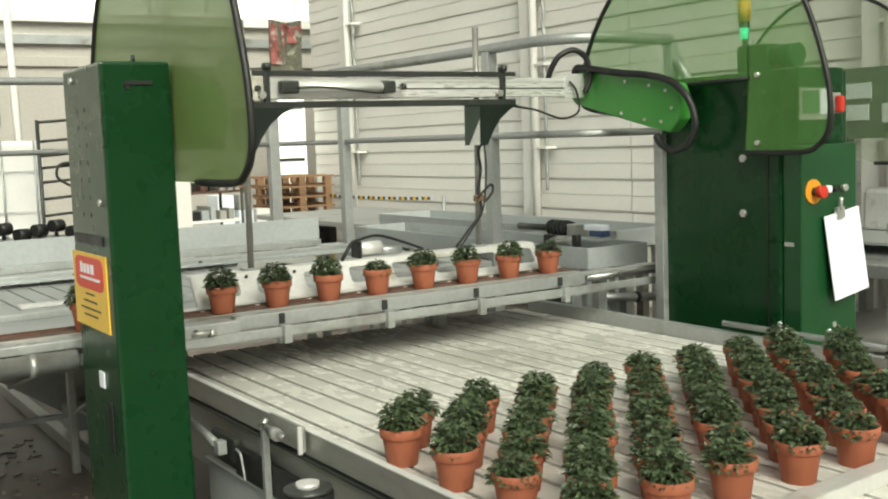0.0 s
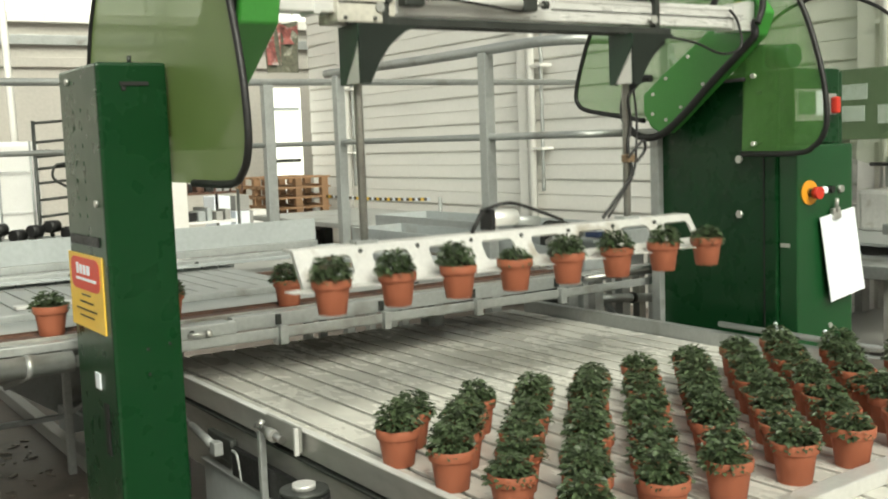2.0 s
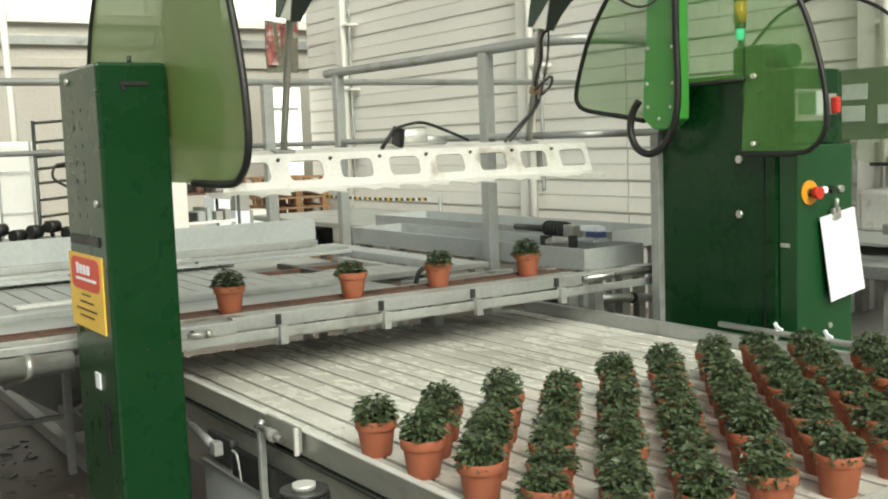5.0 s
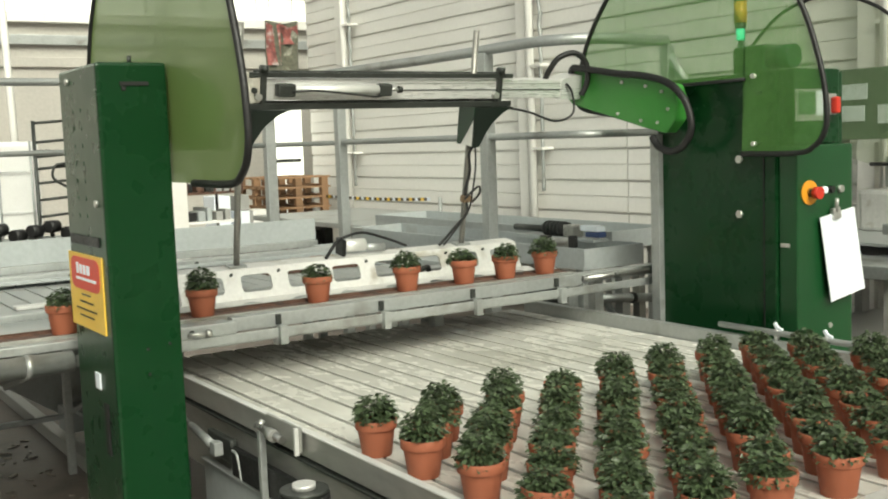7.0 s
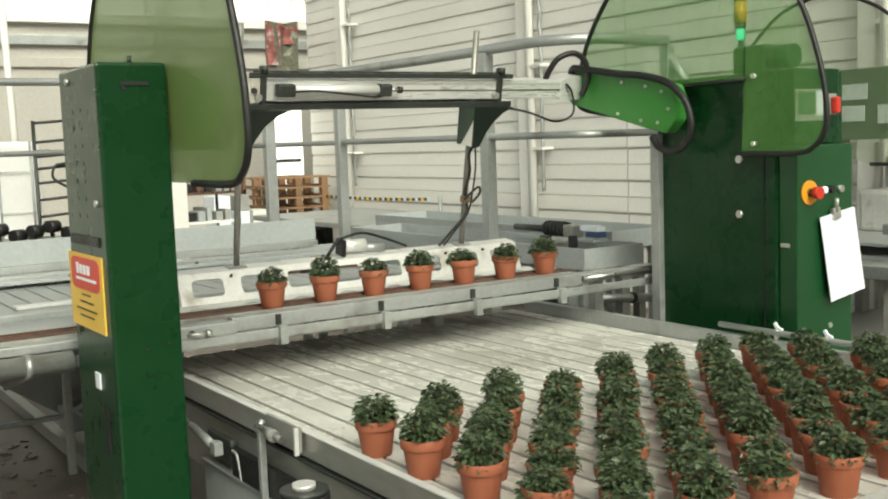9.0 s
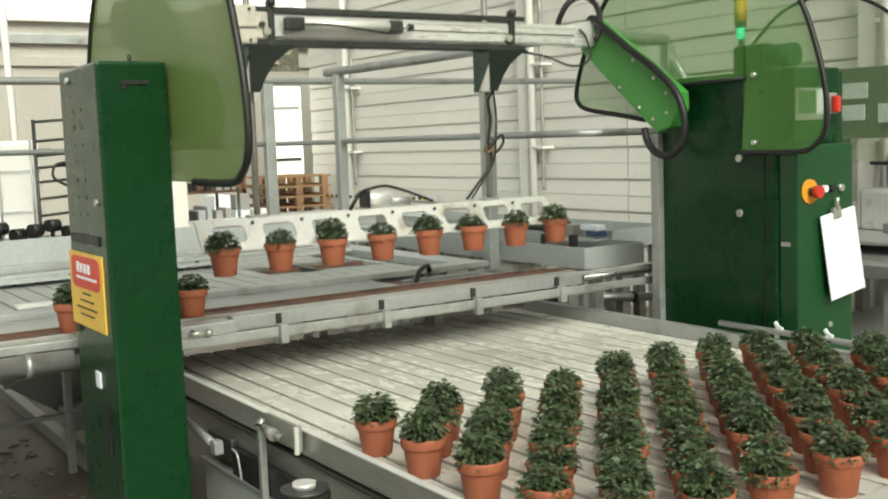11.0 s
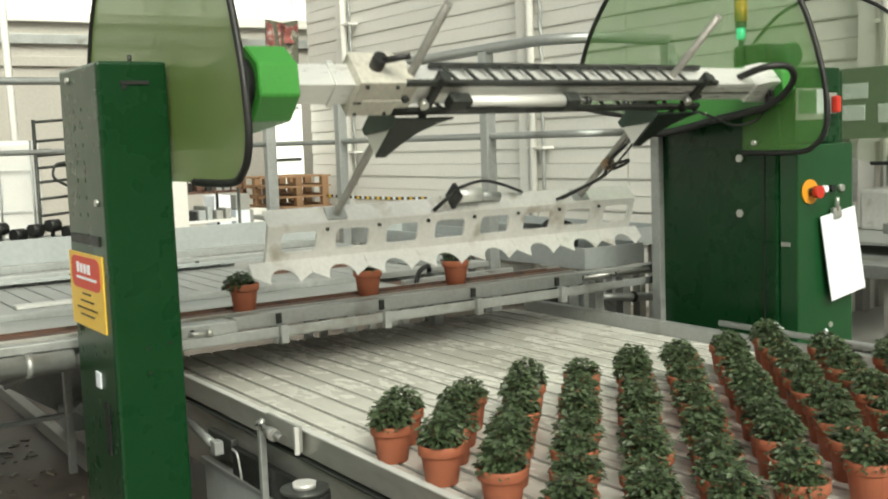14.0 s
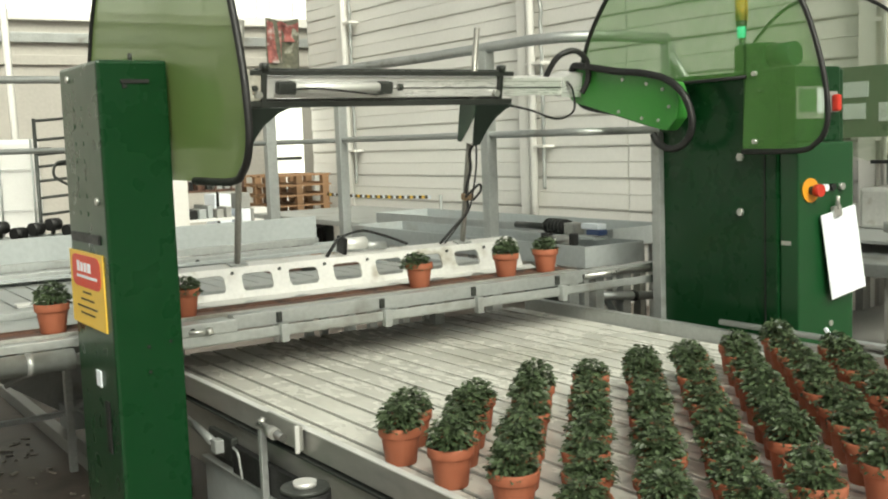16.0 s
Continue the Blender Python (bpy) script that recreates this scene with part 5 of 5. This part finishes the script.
SPEED = 0.457
TIMES = [0.0, 0.3, 0.6] + [0.7 + 0.1 * i for i in range(54)] + [6.5, 8.0, 9.2, 9.35, 9.5, 9.75, 10.2, 10.6] + [10.72 + 0.1 * i for i in range(53)]
TIMES = [round(t, 3) for t in TIMES if t <= 16.0]


def ride(x, t0, stop):
    """Rows for a plant that rides the conveyor, is at x at t0 and halts at stop."""
    t1 = t0 + (stop - x) / SPEED
    rows, t = [], 0.0
    while t < min(t1 - 0.1, 15.9):
        rows.append((t, pose(x + SPEED * (t - t0), CONV_Y, CONV_Z)))
        t = round(t + 0.25, 2)
    if t1 < 16:
        rows += [(t1 - 0.05, pose(stop - SPEED * 0.05, CONV_Y, CONV_Z)), (t1 + 0.02, pose(stop, CONV_Y, CONV_Z))]
    return rows, t1


def carried_rows(k, up, down, late):
    """Rows for plant k from its lift off the conveyor to the end of the clip."""
    rows = [(up, pose(SLOT + k * PITCH, CONV_Y, CONV_Z))]
    for t in TIMES:
        if up < t < down:
            y, z = tip(t)
            rows.append((t, pose(SLOT + k * PITCH + state(t)[2], y - AHEAD, max(z - DROP, BELT_Z))))
    x = SLOT + k * PITCH + SHIFT[1 if late else 0]
    b0 = belt(down)
    for t in (2.9, 3.15, 3.5, 4.0, 4.4, 9.0, 12.85, 13.2, 13.6, 14.0, 14.4, 16.0):
        if t >= down:
            rows.append((t, pose(x, LAND - (belt(t) - b0), BELT_Z)))
    return rows


def motions():
    walk(swing, [(t, pose(0, PIVOT_Y, PIVOT_Z, state(t)[0])) for t in TIMES])
    walk(beam, [(t, pose(0, *tip(t), state(t)[1])) for t in TIMES])
    walk(carriage, [(t, pose(state(t)[2], *tip(t), state(t)[1])) for t in TIMES])
    walk(head, [(t, pose(state(t)[2], *tip(t), state(t)[1]) @ pose(0, 0, between(LIFT, t if t <= 9.2 else t - BACK))) for t in TIMES])
    for p, x, y in TABLE:
        walk(p, [(t, pose(x, y - belt(t), BELT_Z)) for t in (0.0, 3.1, 3.15, 3.5, 4.0, 4.4, 4.45, 9.0, 13.15, 13.2, 13.6, 14.0, 14.4, 14.45, 16.0)])
    walk(stop_bar, [(t, pose(2.6, 1.80 - belt(t), BELT_Z, 0, 0, 4)) for t in (0.0, 3.1, 3.15, 3.5, 4.0, 4.4, 4.45, 9.0, 13.15, 13.2, 13.6, 14.0, 14.4, 14.45, 16.0)])
    for k, p in enumerate(FIRST):
        rest = pose(SLOT + k * PITCH, CONV_Y, CONV_Z)
        walk(p, [(0.0, rest), (0.5, rest)] + carried_rows(k, 0.71, 2.88, False))
    for k, (x, t0) in enumerate(((0.959, 8.0), (1.057, 7.0), (1.64, 7.0), (2.197, 7.0), (1.08, 3.5), (1.694, 3.5), (2.175, 3.5), (2.735, 3.5))):
        rows, t1 = ride(x, t0, SLOT + k * PITCH)
        rows.append((10.4, pose(SLOT + k * PITCH, CONV_Y, CONV_Z)))
        walk(SECOND[k], rows + carried_rows(k, 10.73, 12.88, True))
    for k, (x, t0) in enumerate(((1.73, 11.3), (1.775, 12.5), (2.06, 14.5), (0.87, 14.5), (1.01, 16.0), (0.35, 16.0))):
        rows, t1 = ride(x, t0, SLOT + (7 - k) * PITCH)
        walk(LATER[k], rows + [(16.0, pose(min(SLOT + (7 - k) * PITCH, x + SPEED * (16 - t0)), CONV_Y, CONV_Z))])


motions()
